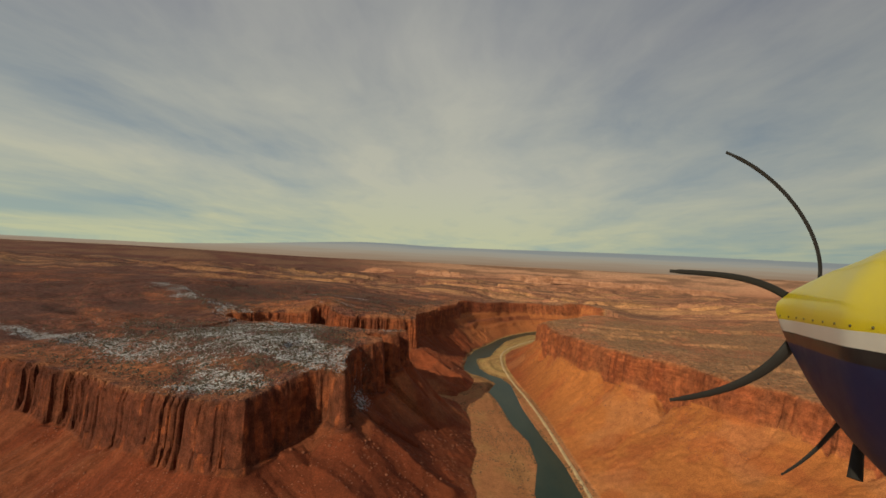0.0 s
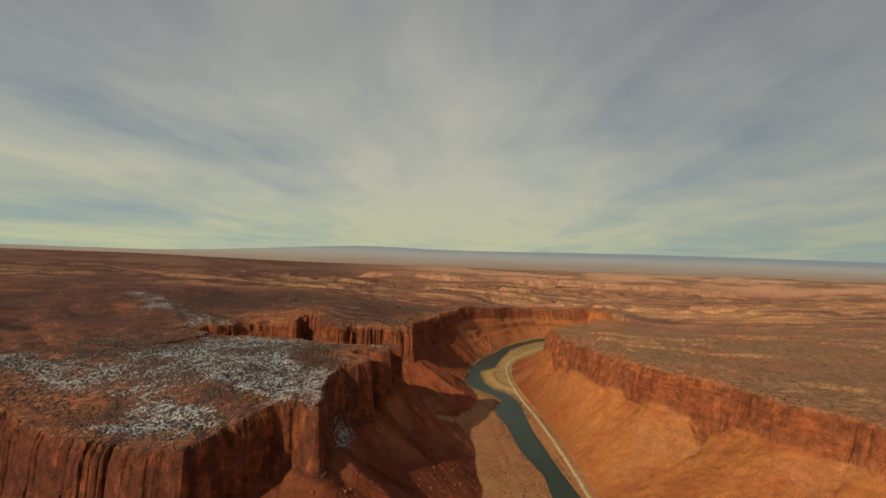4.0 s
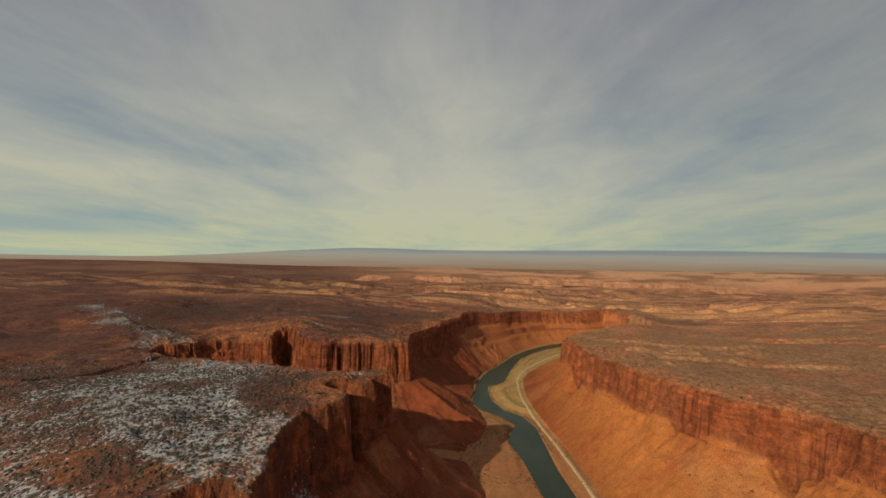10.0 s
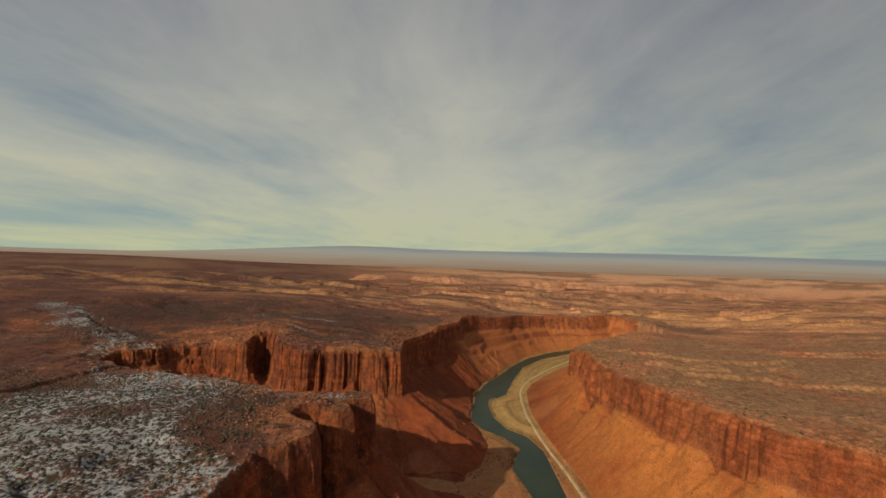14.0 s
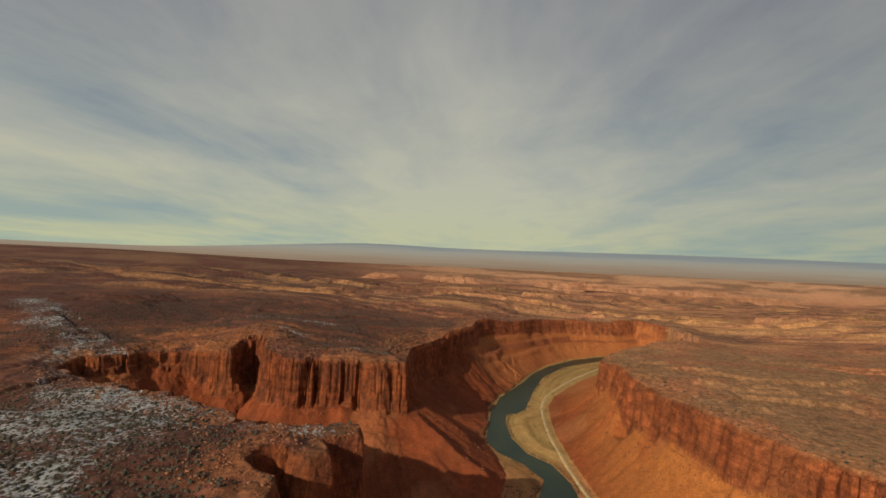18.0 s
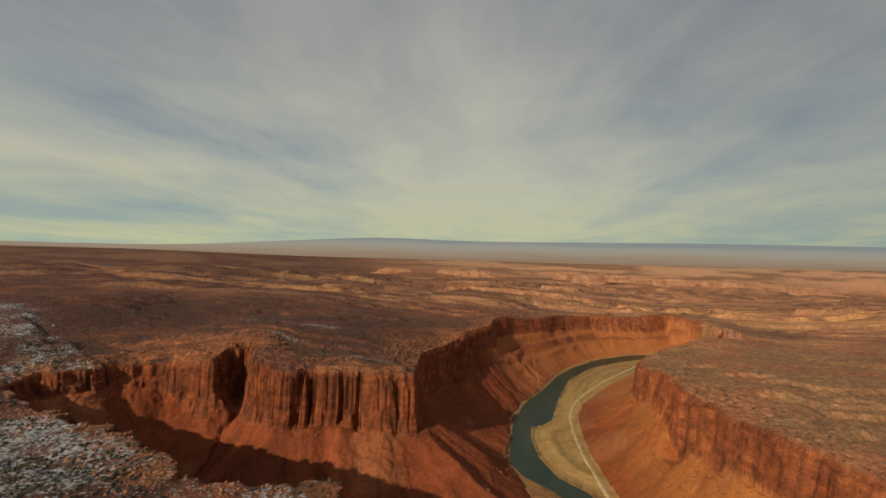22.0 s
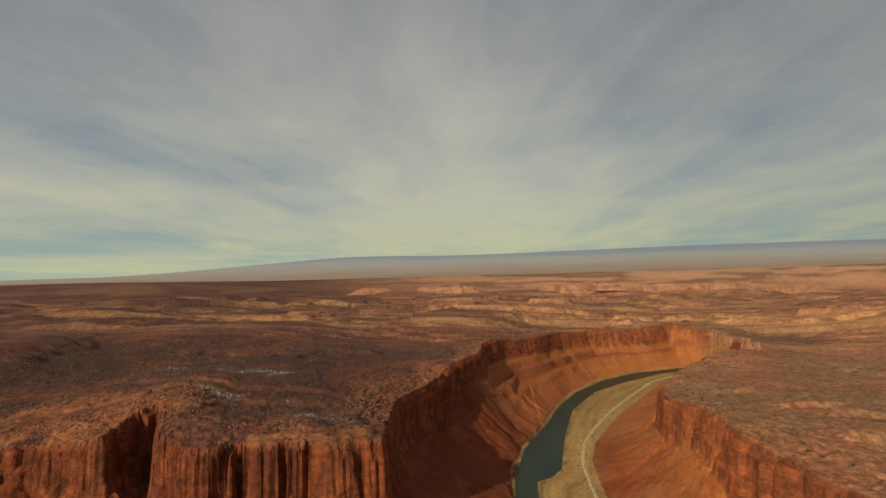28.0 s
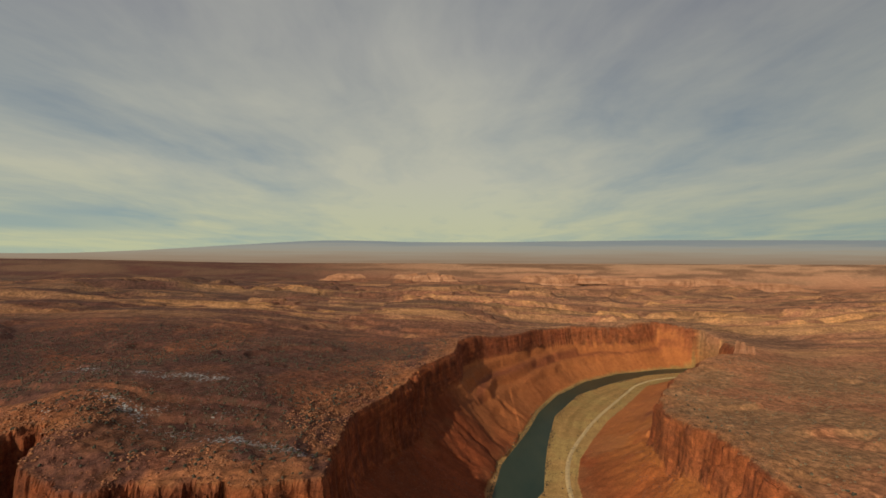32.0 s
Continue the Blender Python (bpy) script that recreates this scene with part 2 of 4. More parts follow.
ROAD = plain("graded_dirt", (0.46, 0.32, 0.165), 0.95, grain=0.25, size=0.12)
SCRUB = plain("juniper_leaf", (0.050, 0.041, 0.026), 0.9, grain=0.5, size=0.05)
SAGE = plain("dry_sagebrush", (0.135, 0.098, 0.055), 0.9, grain=0.45, size=0.05)
BOULDER = plain("sandstone_block", (0.20, 0.066, 0.030), 0.95, grain=0.4, size=0.15, bump=0.6)

BACKDROP, n, shader = material("haze_glow")
where = n.add("ShaderNodeTexCoord").outputs["Object"]
split = n.add("ShaderNodeSeparateXYZ")
n.link(where, split.inputs[0])
# haze painted in as emission, tan below and blue-grey towards the top
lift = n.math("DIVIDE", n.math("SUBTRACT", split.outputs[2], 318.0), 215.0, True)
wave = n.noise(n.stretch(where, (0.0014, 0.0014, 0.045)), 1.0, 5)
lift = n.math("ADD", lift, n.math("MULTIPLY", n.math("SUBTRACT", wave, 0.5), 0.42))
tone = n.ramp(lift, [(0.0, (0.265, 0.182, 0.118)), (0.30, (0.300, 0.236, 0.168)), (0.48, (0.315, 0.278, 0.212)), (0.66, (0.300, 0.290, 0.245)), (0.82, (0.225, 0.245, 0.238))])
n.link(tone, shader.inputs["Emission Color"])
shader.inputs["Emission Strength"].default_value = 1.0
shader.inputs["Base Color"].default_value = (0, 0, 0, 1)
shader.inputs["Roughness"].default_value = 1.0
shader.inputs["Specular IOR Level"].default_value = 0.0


# ---- the lie of the land ----
def lattice(x, y, seed):
    """Smooth noise between -1 and 1 on a unit grid."""
    xi, yi = np.floor(x).astype(np.int64), np.floor(y).astype(np.int64)
    fx, fy = x - xi, y - yi
    fx, fy = fx * fx * (3 - 2 * fx), fy * fy * (3 - 2 * fy)

    def corner(a, b):
        h = (a * 374761393 + b * 668265263 + seed * 974634533) & 0xFFFFFFFF
        h = ((h ^ (h >> 13)) * 1274126177) & 0xFFFFFFFF
        return ((h ^ (h >> 16)) & 0xFFFF) / 32767.5 - 1.0

    low = corner(xi, yi) * (1 - fx) + corner(xi + 1, yi) * fx
    high = corner(xi, yi + 1) * (1 - fx) + corner(xi + 1, yi + 1) * fx
    return low * (1 - fy) + high * fy


def layers(x, y, size, octaves=4, seed=0, gain=0.5):
    total, weight, norm = 0, 1.0, 0
    for k in range(octaves):
        total = total + weight * lattice(x / size + 17.3 * k, y / size - 9.1 * k, seed + k)
        norm += weight
        weight, size = weight * gain, size / 2.03
    return total / norm


def smooth(a, b, x):
    t = np.clip((x - a) / (b - a), 0, 1)
    return t * t * (3 - 2 * t)


def to_line(px, py, line):
    """Distance to a chain of points, and how far along it the nearest place lies."""
    best, along, run = np.full(px.shape, 1e12), np.zeros(px.shape), 0.0
    for (ax, ay), (bx, by) in zip(line[:-1], line[1:]):
        dx, dy = bx - ax, by - ay
        length = math.hypot(dx, dy)
        t = np.clip(((px - ax) * dx + (py - ay) * dy) / length**2, 0, 1)
        far = (px - ax - t * dx) ** 2 + (py - ay - t * dy) ** 2
        near = far < best
        best = np.where(near, far, best)
        along = np.where(near, run + t * length, along)
        run += length
    return np.sqrt(best), along


def inside(px, py, ring):
    odd = np.zeros(px.shape, bool)
    for (ax, ay), (bx, by) in zip(ring, ring[1:] + ring[:1]):
        if ay != by:
            odd ^= ((ay > py) != (by > py)) & (px < (bx - ax) * (py - ay) / (by - ay) + ax)
    return odd


RIM_WEST = [(-4000, 1500), (-2500, 1250), (-1600, 1010), (-1100, 905), (-850, 836), (-740, 808), (-674, 790), (-597, 747), (-509, 703), (-414, 668),
            (-351, 641), (-294, 642), (-266, 704), (-226, 762), (-200, 764), (-170, 742), (-172, 778), (-190, 823), (-192, 890), (-183, 930), (-160, 944), (-142, 968), (-146, 998),
            (-186, 1022), (-190, 1046), (-172, 1058), (-134, 1034), (-118, 1046), (-136, 1078), (-118, 1088), (-104, 1096), (-110, 1126), (-165, 1114), (-205, 1108), (-240, 1120), (-280, 1160), (-319, 1192),
            (-390, 1230), (-441, 1248), (-520, 1292), (-611, 1336)]
RIM_SIDE = [(-611, 1336), (-700, 1376), (-726, 1440), (-664, 1482), (-652, 1530), (-615, 1552), (-576, 1567), (-530, 1568), (-492, 1564), (-498, 1620), (-482, 1656), (-456, 1650),
            (-426, 1602), (-415, 1568), (-385, 1548), (-340, 1534), (-290, 1545), (-246, 1556), (-180, 1556), (-115, 1572), (-107, 1598), (-122, 1640), (-132, 1705), (-118, 1790),
            (-82, 1855), (-52, 1940), (-25, 2060), (30, 2160), (55, 2280), (115, 2385), (250, 2505), (360, 2640), (480, 2730), (709, 2785), (850, 2860)]
RIM_FAR = [(850, 2860), (920, 2845), (965, 2750), (970, 2640), (930, 2500)]
RIM_EAST = [(930, 2500), (880, 2390), (720, 2280), (580, 2165), (500, 2065), (445, 1985), (420, 1945), (392, 1833), (377, 1700),
            (365, 1550), (380, 1440), (406, 1310), (435, 1262), (480, 1130), (560, 1050), (590, 920), (660, 860), (700, 700), (720, 400), (760, -300), (800, -1500)]
FOOT_WEST = [(-4000, 1150), (-1600, 820), (-900, 640), (-500, 470), (-300, 430), (-100, 500), (20, 620), (60, 800), (72, 1000), (62, 1180), (40, 1290), (-300, 1352), (-440, 1392), (-442, 1404), (-300, 1368), (40, 1340), (75, 1400), (105, 1515),
             (84, 1604), (66, 1655), (66, 1712), (77, 1790), (85, 1865), (124, 2008), (203, 2160), (262, 2294), (342, 2424), (473, 2566), (621, 2662), (814, 2725), (980, 2755)]
FOOT_EAST = [(1000, 2600), (760, 2560), (655, 2500), (570, 2390), (425, 2215), (355, 2112), (295, 2018), (262, 1930), (250, 1850), (240, 1720),
             (245, 1600), (256, 1474), (266, 1400), (282, 1198), (289, 980), (293, 816), (296, 560), (310, 300), (340, -1500)]
BANK_WEST = [(190, -1500), (180, 300), (170, 560), (173, 814), (201, 930), (203, 1041), (177, 1139), (160, 1309), (150, 1360), (140, 1408), (172, 1505), (141, 1565),
             (92, 1613), (72, 1660), (72, 1712), (83, 1790), (91, 1865), (131, 2005), (210, 2155), (269, 2290), (350, 2420), (480, 2560), (627, 2655), (819, 2718), (990, 2735)]
BANK_EAST = [(290, -1500), (275, 300), (265, 560), (264, 824), (262, 937), (244, 1078), (228, 1271), (228, 1391), (226, 1495), (203, 1571), (159, 1618), (134, 1696),
             (128, 1789), (136, 1848), (172, 1872), (196, 1905), (221, 2001), (250, 2099), (307, 2260), (420, 2430), (561, 2542), (717, 2636), (820, 2668), (990, 2684)]
ROAD_LINE = [(300, -1500), (290, 300), (280, 560), (277, 816), (273, 980), (266, 1198), (250, 1400), (240, 1474), (229, 1600), (223, 1720), (232, 1850), (243, 1930),
             (274, 2030), (334, 2130), (404, 2236), (545, 2410), (633, 2522), (740, 2588), (880, 2615)]
CANYON = RIM_WEST + RIM_SIDE[1:] + RIM_FAR[1:] + RIM_EAST + [(800, -3500), (-4000, -3500)]
FLOOR = FOOT_WEST + FOOT_EAST + [(340, -3500), (-4000, -3500)]
RIVER = BANK_WEST + BANK_EAST[::-1]

# heights of the table land at known places
LEVELS = np.array([(-1600, 1100, 205), (-900, 880, 192), (-674, 812, 187), (-509, 718, 189), (-414, 682, 190), (-351, 655, 197), (-290, 668, 207), (-225, 765, 218), (-185, 770, 218),
                   (-200, 830, 228), (-200, 900, 235), (-190, 950, 233), (-158, 990, 237), (-180, 1060, 240), (-140, 1060, 240), (-122, 1110, 232), (-300, 900, 227), (-240, 1100, 233),
                   (-320, 1175, 224), (-400, 1210, 222), (-480, 1240, 215), (-611, 1310, 203), (-740, 1440, 207), (-859, 1460, 222), (-1092, 1816, 255), (-610, 1572, 195), (-530, 1585, 198),
                   (-470, 1690, 233), (-440, 1612, 231), (-340, 1550, 203), (-250, 1565, 204),
                   (-337, 1686, 204), (-115, 1600, 199), (-130, 1660, 186), (-88, 1808, 190), (-45, 1950, 188), (50, 2290, 188), (250, 2510, 170), (480, 2740, 154), (709, 2790, 148),
                   (1100, 2900, 122), (1100, 2600, 124), (-798, 2457, 248), (406, 1295, 195), (365, 1550, 184), (413, 1965, 152), (560, 2150, 146), (560, 1050, 198), (690, 760, 200)])
BEYOND = np.array([(900, 1500, 184), (1100, 2300, 126), (1600, 1500, 170), (-1800, 3000, 250), (0, 3200, 190), (1500, 3400, 120), (-4000, 2500, 250),
                   (4000, 2000, 120), (0, 4400, 190), (3000, 4400, 130), (-3000, 4400, 230), (800, -500, 200)])


# spurs of debris below the cliffs: line, height, half width
SPURS = [([(-112, 1566), (0, 1488), (55, 1448)], 15, 34), ([(-70, 1640), (20, 1590)], 10, 26), ([(-156, 790), (-35, 765), (20, 750)], 16, 36), ([(-258, 690), (-190, 664), (-120, 640)], 14, 34),
         ([(-240, 1545), (-205, 1440)], 8, 30), ([(-350, 1530), (-330, 1430)], 8, 30)]


def table_land(px, py):
    total, weight = 0, 0
    for x, y, z in np.vstack([LEVELS, BEYOND]):
        w = 1.0 / (((px - x) ** 2 + (py - y) ** 2) + 60.0**2) ** 1.6
        total, weight = total + w * z, weight + w
    return total / weight


def land(px, py):
    """Height of the ground, with the masks that its material uses."""
    # rims wander: buttresses and flutes
    calm = np.exp(-(((px + 95) / 75) ** 2 + ((py - 1790) / 165) ** 2)) + np.exp(-(((px + 235) / 60) ** 2 + ((py - 720) / 50) ** 2))
    lively = (1 - 0.85 * np.clip(calm, 0, 1)) * (1 - 0.85 * smooth(2000, 2120, py)) * (1 - 0.25 * smooth(250, 330, px)) * (0.55 + 0.75 * smooth(-0.4, 0.4, layers(px, py, 130, 2, 4)))
    steady = 1 - 0.5 * smooth(1450, 1350, py) * smooth(0, -60, px)
    wx = px + 10 * steady * layers(px, py, 95, 2, 5) + 12 * steady * lively * layers(px, py, 32, 4, 9, 0.65)
    wy = py + 10 * steady * layers(px, py, 95, 2, 6) + 12 * steady * lively * layers(px, py, 32, 4, 10, 0.65)
    west, run_w = to_line(wx, wy, RIM_WEST)
    side, run_s = to_line(wx, wy, RIM_SIDE)
    far, run_f = to_line(wx, wy, RIM_FAR)
    east, run_e = to_line(wx, wy, RIM_EAST)
    all_d = np.stack([west, side, far, east])
    which = all_d.argmin(0)
    d = all_d.min(0)
    run = np.choose(which, [run_w, run_s + 9000, run_f + 18000, run_e + 27000])
    within = inside(wx, wy, CANYON)
    sd = np.where(within, d, -d)
    # clefts cut back into the face between the buttresses
    slotted = ((which == 1) & (py < 1660)) | ((which == 0) & (px < -290))
    close = run * np.where(slotted, 1.75, 1.0)
    patchy = np.where(slotted, 0.2, 0.12) + 0.88 * smooth(-0.3, 0.3, layers(run, run * 0 + 1.7, 62, 2, 58))
    cleft = smooth(0, 0.16, 0.16 - np.abs(layers(close, sd * 0.5, 60, 3, 57, 0.6))) + 0.22 * smooth(0, 0.2, 0.2 - np.abs(layers(run, sd * 0.5, 23, 2, 60)))
    sd = sd + np.where(slotted, 20, 15) * cleft * patchy * (1 - 0.9 * np.clip(calm, 0, 1)) * smooth(-22, -3, sd) * (1 - smooth(10, 26, sd)) * np.where(which == 3, 0.6, np.where(py > 2080, 0.15, np.where((which == 0) & ~slotted, 0.75, 1.0)))
    ribbed = smooth(0, 0.22, 0.22 - np.abs(layers(run, sd * 0.3, 26, 2, 67, 0.5)))
    sd = sd + 11 * ribbed * smooth(-14, -2, sd) * (1 - smooth(8, 20, sd)) * np.where((which == 0) & (px < -290), 1.0, np.where((which == 1) & (py < 1640), 0.3, 0.0)) * smooth(-0.5, 0.1, layers(run, run * 0 + 3.1, 90, 2, 68))
    top = table_land(px, py)
    hills = 5.0 * layers(px, py, 260, 4, 21) + 2.2 * layers(px, py, 45, 4, 22, 0.6)
    # benches of slickrock step across the plateau
    step = layers(px, py * 1.6, 420, 4, 31)
    bench = 9.0 * (smooth(-0.06, 0.0, step) + smooth(0.16, 0.21, step) - 1.0) * smooth(20, 160, d)
    away = smooth(2300, 3300, py)
    fins = away * (1 - smooth(4300, 4600, py)) * (22 * smooth(0.02, 0.10, layers(px * 0.34, py, 150, 4, 41, 0.55)) + 14 * layers(px * 0.5, py, 300, 4, 42))
    wobble = 14.0 * smooth(0, 30, d) * layers(px, py, 700, 2, 77)
    plateau = top + hills + bench + fins + wobble * smooth(40, 300, d)
    sidewall = (which == 1) & (py < 2000)
    plateau = plateau + 10 * np.where(sidewall, smooth(0, 45, -sd) - 0.35, 0.0) * (1 - smooth(1850, 2000, py))
    plateau = plateau + smooth(4380, 4880, py) * (318 + 30 * (1 - smooth(-3600, -1300, px)) - plateau)
    # cliff, broken by a cap ledge and a mid ledge, over a talus apron
    tall = np.choose(which, [88.0, 90.0, 26.0, 72.0]) * (1 + np.choose(which, [0.26, 0.26, 0.3, 0.6]) * layers(run, run * 0, 110, 3, 51))
    tall = tall * np.where(which == 3, 1 + 0.45 * layers(run, run * 0 + 7.7, 46, 2, 52), 1.0)
    tall = np.where((which <= 2) & (py > 1950), tall * (1 - 0.38 * smooth(1900, 2100, py)), tall)
    head = smooth(-490, -620, px) * smooth(1160, 1280, py) * (1 - smooth(1560, 1620, py)) * smooth(-1100, -800, px)
    tall = tall * (1 - 0.72 * head)
    ragged = sd + 5.0 * layers(px, py, 22, 3, 53) * smooth(0, 8, sd) * np.where(which >= 2, 1.9, 0.5)
    ragged = ragged * np.where((which == 0) & (px > -320), 1.5, 1.0)
    face = 0.09 * smooth(0, 2.5, sd) + 0.09 * smooth(4.5, 6.5, ragged) + 0.62 * smooth(7, 12.5, ragged) + 0.20 * smooth(13, 18, ragged)
    flared = 0.10 * smooth(0, 2.5, sd) + 0.62 * smooth(4.0, 9.5, ragged) + 0.28 * smooth(9.0, 18, ragged)
    face = np.where(sidewall, flared, face)
    fx, fy = px + 14 * layers(px, py, 60, 3, 55), py + 14 * layers(px, py, 60, 3, 56)
    fx, fy = np.where(px > 200, px, fx), np.where(px > 200, py, fy)
    s, _ = to_line(fx, fy, FLOOR)
    on_floor = inside(fx, fy, FLOOR)
    s = np.where(on_floor, 0.0, s)
    u = s / (s + np.maximum(sd - 17, 0) + 1e-3)
    gully = layers(run, sd * 0.12, 34, 3, 61, 0.55)
    ribs = 1 - np.abs(layers(run, sd * 0.10, 75, 2, 62)) * 2
    base = top - np.where(which == 3, 0.68 * 68 + 0.32 * tall, tall) - 4
    apron = 5 + (base - 5) * (0.7 * u + 0.3 * u**2) + (7.0 * gully + 9.0 * (ribs - 0.4)) * np.choose(which, [1.0, 1.0, 0.3, 0.22]) * (1 - 0.75 * smooth(2150, 2350, py)) * np.clip(4 * u * (1 - u), 0, 1) ** 0.8 * (1 - 0.7 * np.exp(-(((px + 40) / 110) ** 2 + ((py - 1800) / 190) ** 2)))
    for line, high, wide in SPURS:
        off, gone = to_line(px + 5 * layers(px, py, 40, 2, 69), py + 5 * layers(px, py, 40, 2, 70), line)
        apron = apron + high * np.maximum(0, 1 - off / wide) * smooth(0, 25, sd - 8) * smooth(0.0, 0.12, u)
    apron = apron + 1.6 * layers(px, py, 14, 3, 65)
    shelf = apron / 30.0 + 0.35 * layers(px, py, 120, 3, 66)
    shelved = (np.floor(shelf) + smooth(0.25, 0.6, shelf - np.floor(shelf)) - 0.35 * layers(px, py, 120, 3, 66)) * 30.0
    apron = apron + 0.6 * (shelved - apron) * smooth(2100, 2250, py) * smooth(0.3, 0.5, u)
    low = np.where(sidewall, smooth(14, 22, sd), smooth(15, 20, sd))
    slope = (plateau - tall * face) * (1 - low) + np.minimum(apron, plateau - tall * face) * low
    # bedding breaks the faces and the rim into ledges
    def ledges(height, tread, sharp):
        level = height / tread + 0.5 * layers(px, py, 60, 3, 59)
        return (np.floor(level) + smooth(0.5 - sharp, 0.5 + sharp, level - np.floor(level)) - 0.5 * layers(px, py, 60, 3, 59)) * tread

    stony = np.where((which >= 2) | (py > 2050), 0.85, 0.45) * smooth(2, 6, sd) * (1 - smooth(18, 40, sd))
    slope = slope + (ledges(slope, 13.0, 0.16) - slope) * stony
    broken = smooth(0, 8, -sd) * (1 - smooth(40, 110, -sd))
    lumpy = plateau + 2.6 * broken * layers(px, py, 16, 3, 24, 0.6) + 1.2 * layers(px, py, 9, 2, 25)
    lumpy = lumpy + (ledges(lumpy, 5.0, 0.24) - lumpy) * (0.4 * broken + 0.2)
    plateau = np.where(py < 3600, lumpy, plateau)
    z = np.where(sd > 0, slope, plateau)
    # floor: sand flats, then the bed of the river
    bank, _ = to_line(px, py, BANK_WEST)
    bank2, _ = to_line(px, py, BANK_EAST)
    bank = np.minimum(bank, bank2)
    wet = inside(px, py, RIVER)
    flat = 1.4 + 3.2 * smooth(4, 60, bank) + 0.8 * layers(px, py, 40, 3, 71)
    flat = np.where(wet, 1.0 - 3.5 * smooth(0, 8, bank), flat)
    z = np.where(on_floor & (sd > 0), flat, z)
    z = np.where(wet & (sd > 0), flat, z)
    # masks
    cliff = np.where(sd > 0, smooth(-1, 2, sd) * (1 - smooth(17, 22, sd)), 0)
    talus = np.where((sd > 0) & ~on_floor, smooth(16, 21, sd), 0)
    sand = np.where(on_floor & (sd > 0), 1.0, 0.0)
    return z, sd, which, cliff, talus, sand, u, step, run


def spaced(start, stop, step, growth):
    """Places from start to stop, with steps that grow."""
    places, sign = [start], 1 if stop > start else -1
    while (places[-1] - stop) * sign < 0:
        places.append(places[-1] + sign * step)
        step *= growth
    return places


xs = np.array(spaced(-680, -7600, 2.1, 1.035)[::-1] + list(np.arange(-677.8, 560, 2.2)) + spaced(561, 7600, 2.1, 1.028))
ys = np.array(spaced(590, -2600, 2.4, 1.045)[::-1] + list(np.arange(592.1, 1960, 2.1)) + spaced(1961, 4884, 2.2, 1.009))
gx, gy = np.meshgrid(xs, ys)
gz, rim_d, which, cliff, talus, sand, apron_u, step, rim_run = land(gx, gy)


def blend(a, b, f):
    return a + (np.asarray(b) - a) * f[..., None]


east_side = smooth(150, 420, gx - 0.12 * (gy - 1500))
plain_noise = layers(gx, gy, 180, 5, 81, 0.6)
pig = np.zeros(gx.shape + (3,)) + (0.096, 0.041, 0.030)
pig = blend(pig, (0.230, 0.080, 0.036), smooth(-0.02, 0.30, plain_noise) * 0.48)
pig = blend(pig, (0.320, 0.172, 0.082), east_side * 0.85)
pig = blend(pig, (0.330, 0.135, 0.066), east_side * smooth(0.0, 0.3, layers(gx, gy, 140, 4, 83)) * 0.8)
edge = np.exp(-np.maximum(-rim_d, 0) / np.where(which == 1, 75.0, 55.0))
pig = blend(pig, (0.42, 0.170, 0.062), edge * smooth(-0.35, 0.15, layers(gx, gy, 40, 3, 84)) * np.where(which == 0, 0.42, 0.5))
pig = blend(pig, (0.400, 0.150, 0.055), 0.75 * np.exp(-(((gx + 620) / 150) ** 2 + ((gy - 1640) / 90) ** 2)) * smooth(-0.3, 0.3, layers(gx, gy, 50, 3, 96)))
pig = blend(pig, (0.330, 0.125, 0.045), 0.6 * np.exp(-(to_line(gx, gy, [(-600, 840), (-430, 790), (-300, 775), (-235, 790)])[0] / 34) ** 2) * smooth(-0.3, 0.2, layers(gx, gy, 34, 3, 100)))
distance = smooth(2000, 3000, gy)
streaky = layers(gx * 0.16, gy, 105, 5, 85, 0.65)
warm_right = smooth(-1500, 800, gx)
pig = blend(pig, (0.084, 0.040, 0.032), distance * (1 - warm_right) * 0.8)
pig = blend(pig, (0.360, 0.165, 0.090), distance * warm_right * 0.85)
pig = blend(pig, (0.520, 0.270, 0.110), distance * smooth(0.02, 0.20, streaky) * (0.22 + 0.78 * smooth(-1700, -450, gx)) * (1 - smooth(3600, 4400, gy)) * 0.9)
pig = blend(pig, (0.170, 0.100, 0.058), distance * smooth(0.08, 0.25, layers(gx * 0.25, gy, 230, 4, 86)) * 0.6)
# haze painted into the far plain: paler pigment towards the northern edge
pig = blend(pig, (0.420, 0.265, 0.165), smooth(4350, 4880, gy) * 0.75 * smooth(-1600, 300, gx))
pig = blend(pig, (0.130, 0.075, 0.048), smooth(3900, 4200, gy) * smooth(-0.05, 0.25, layers(gx * 0.08, gy, 45, 4, 87, 0.6)) * 0.75)
thin = layers(gx * 0.09, gy, 34, 4, 101, 0.6)
pig = blend(pig, (0.470, 0.250, 0.115), smooth(2150, 2700, gy) * (1 - smooth(3900, 4500, gy)) * smooth(0.14, 0.26, thin) * (0.3 + 0.35 * warm_right))
pig = blend(pig, (0.085, 0.046, 0.034), smooth(2150, 2700, gy) * (1 - smooth(3900, 4500, gy)) * smooth(-0.12, -0.26, thin) * 0.55)
red = layers(gx, gy, 60, 4, 88)
pig_talus = blend(np.zeros(gx.shape + (3,)) + (0.178, 0.048, 0.018), (0.388, 0.140, 0.038), smooth(0.0, 1.0, east_side))
pig_talus = blend(pig_talus, (0.290, 0.070, 0.024), smooth(0.0, 0.35, red) * (0.35 + 0.05 * east_side))
pig_talus = blend(pig_talus, (0.400, 0.185, 0.078), smooth(0.05, 0.4, layers(gx, gy, 85, 4, 89)) * (0.25 + 0.1 * east_side))
far_wall = smooth(2040, 2180, gy)
pig_talus = blend(pig_talus, (0.385, 0.138, 0.046), far_wall * 0.75)
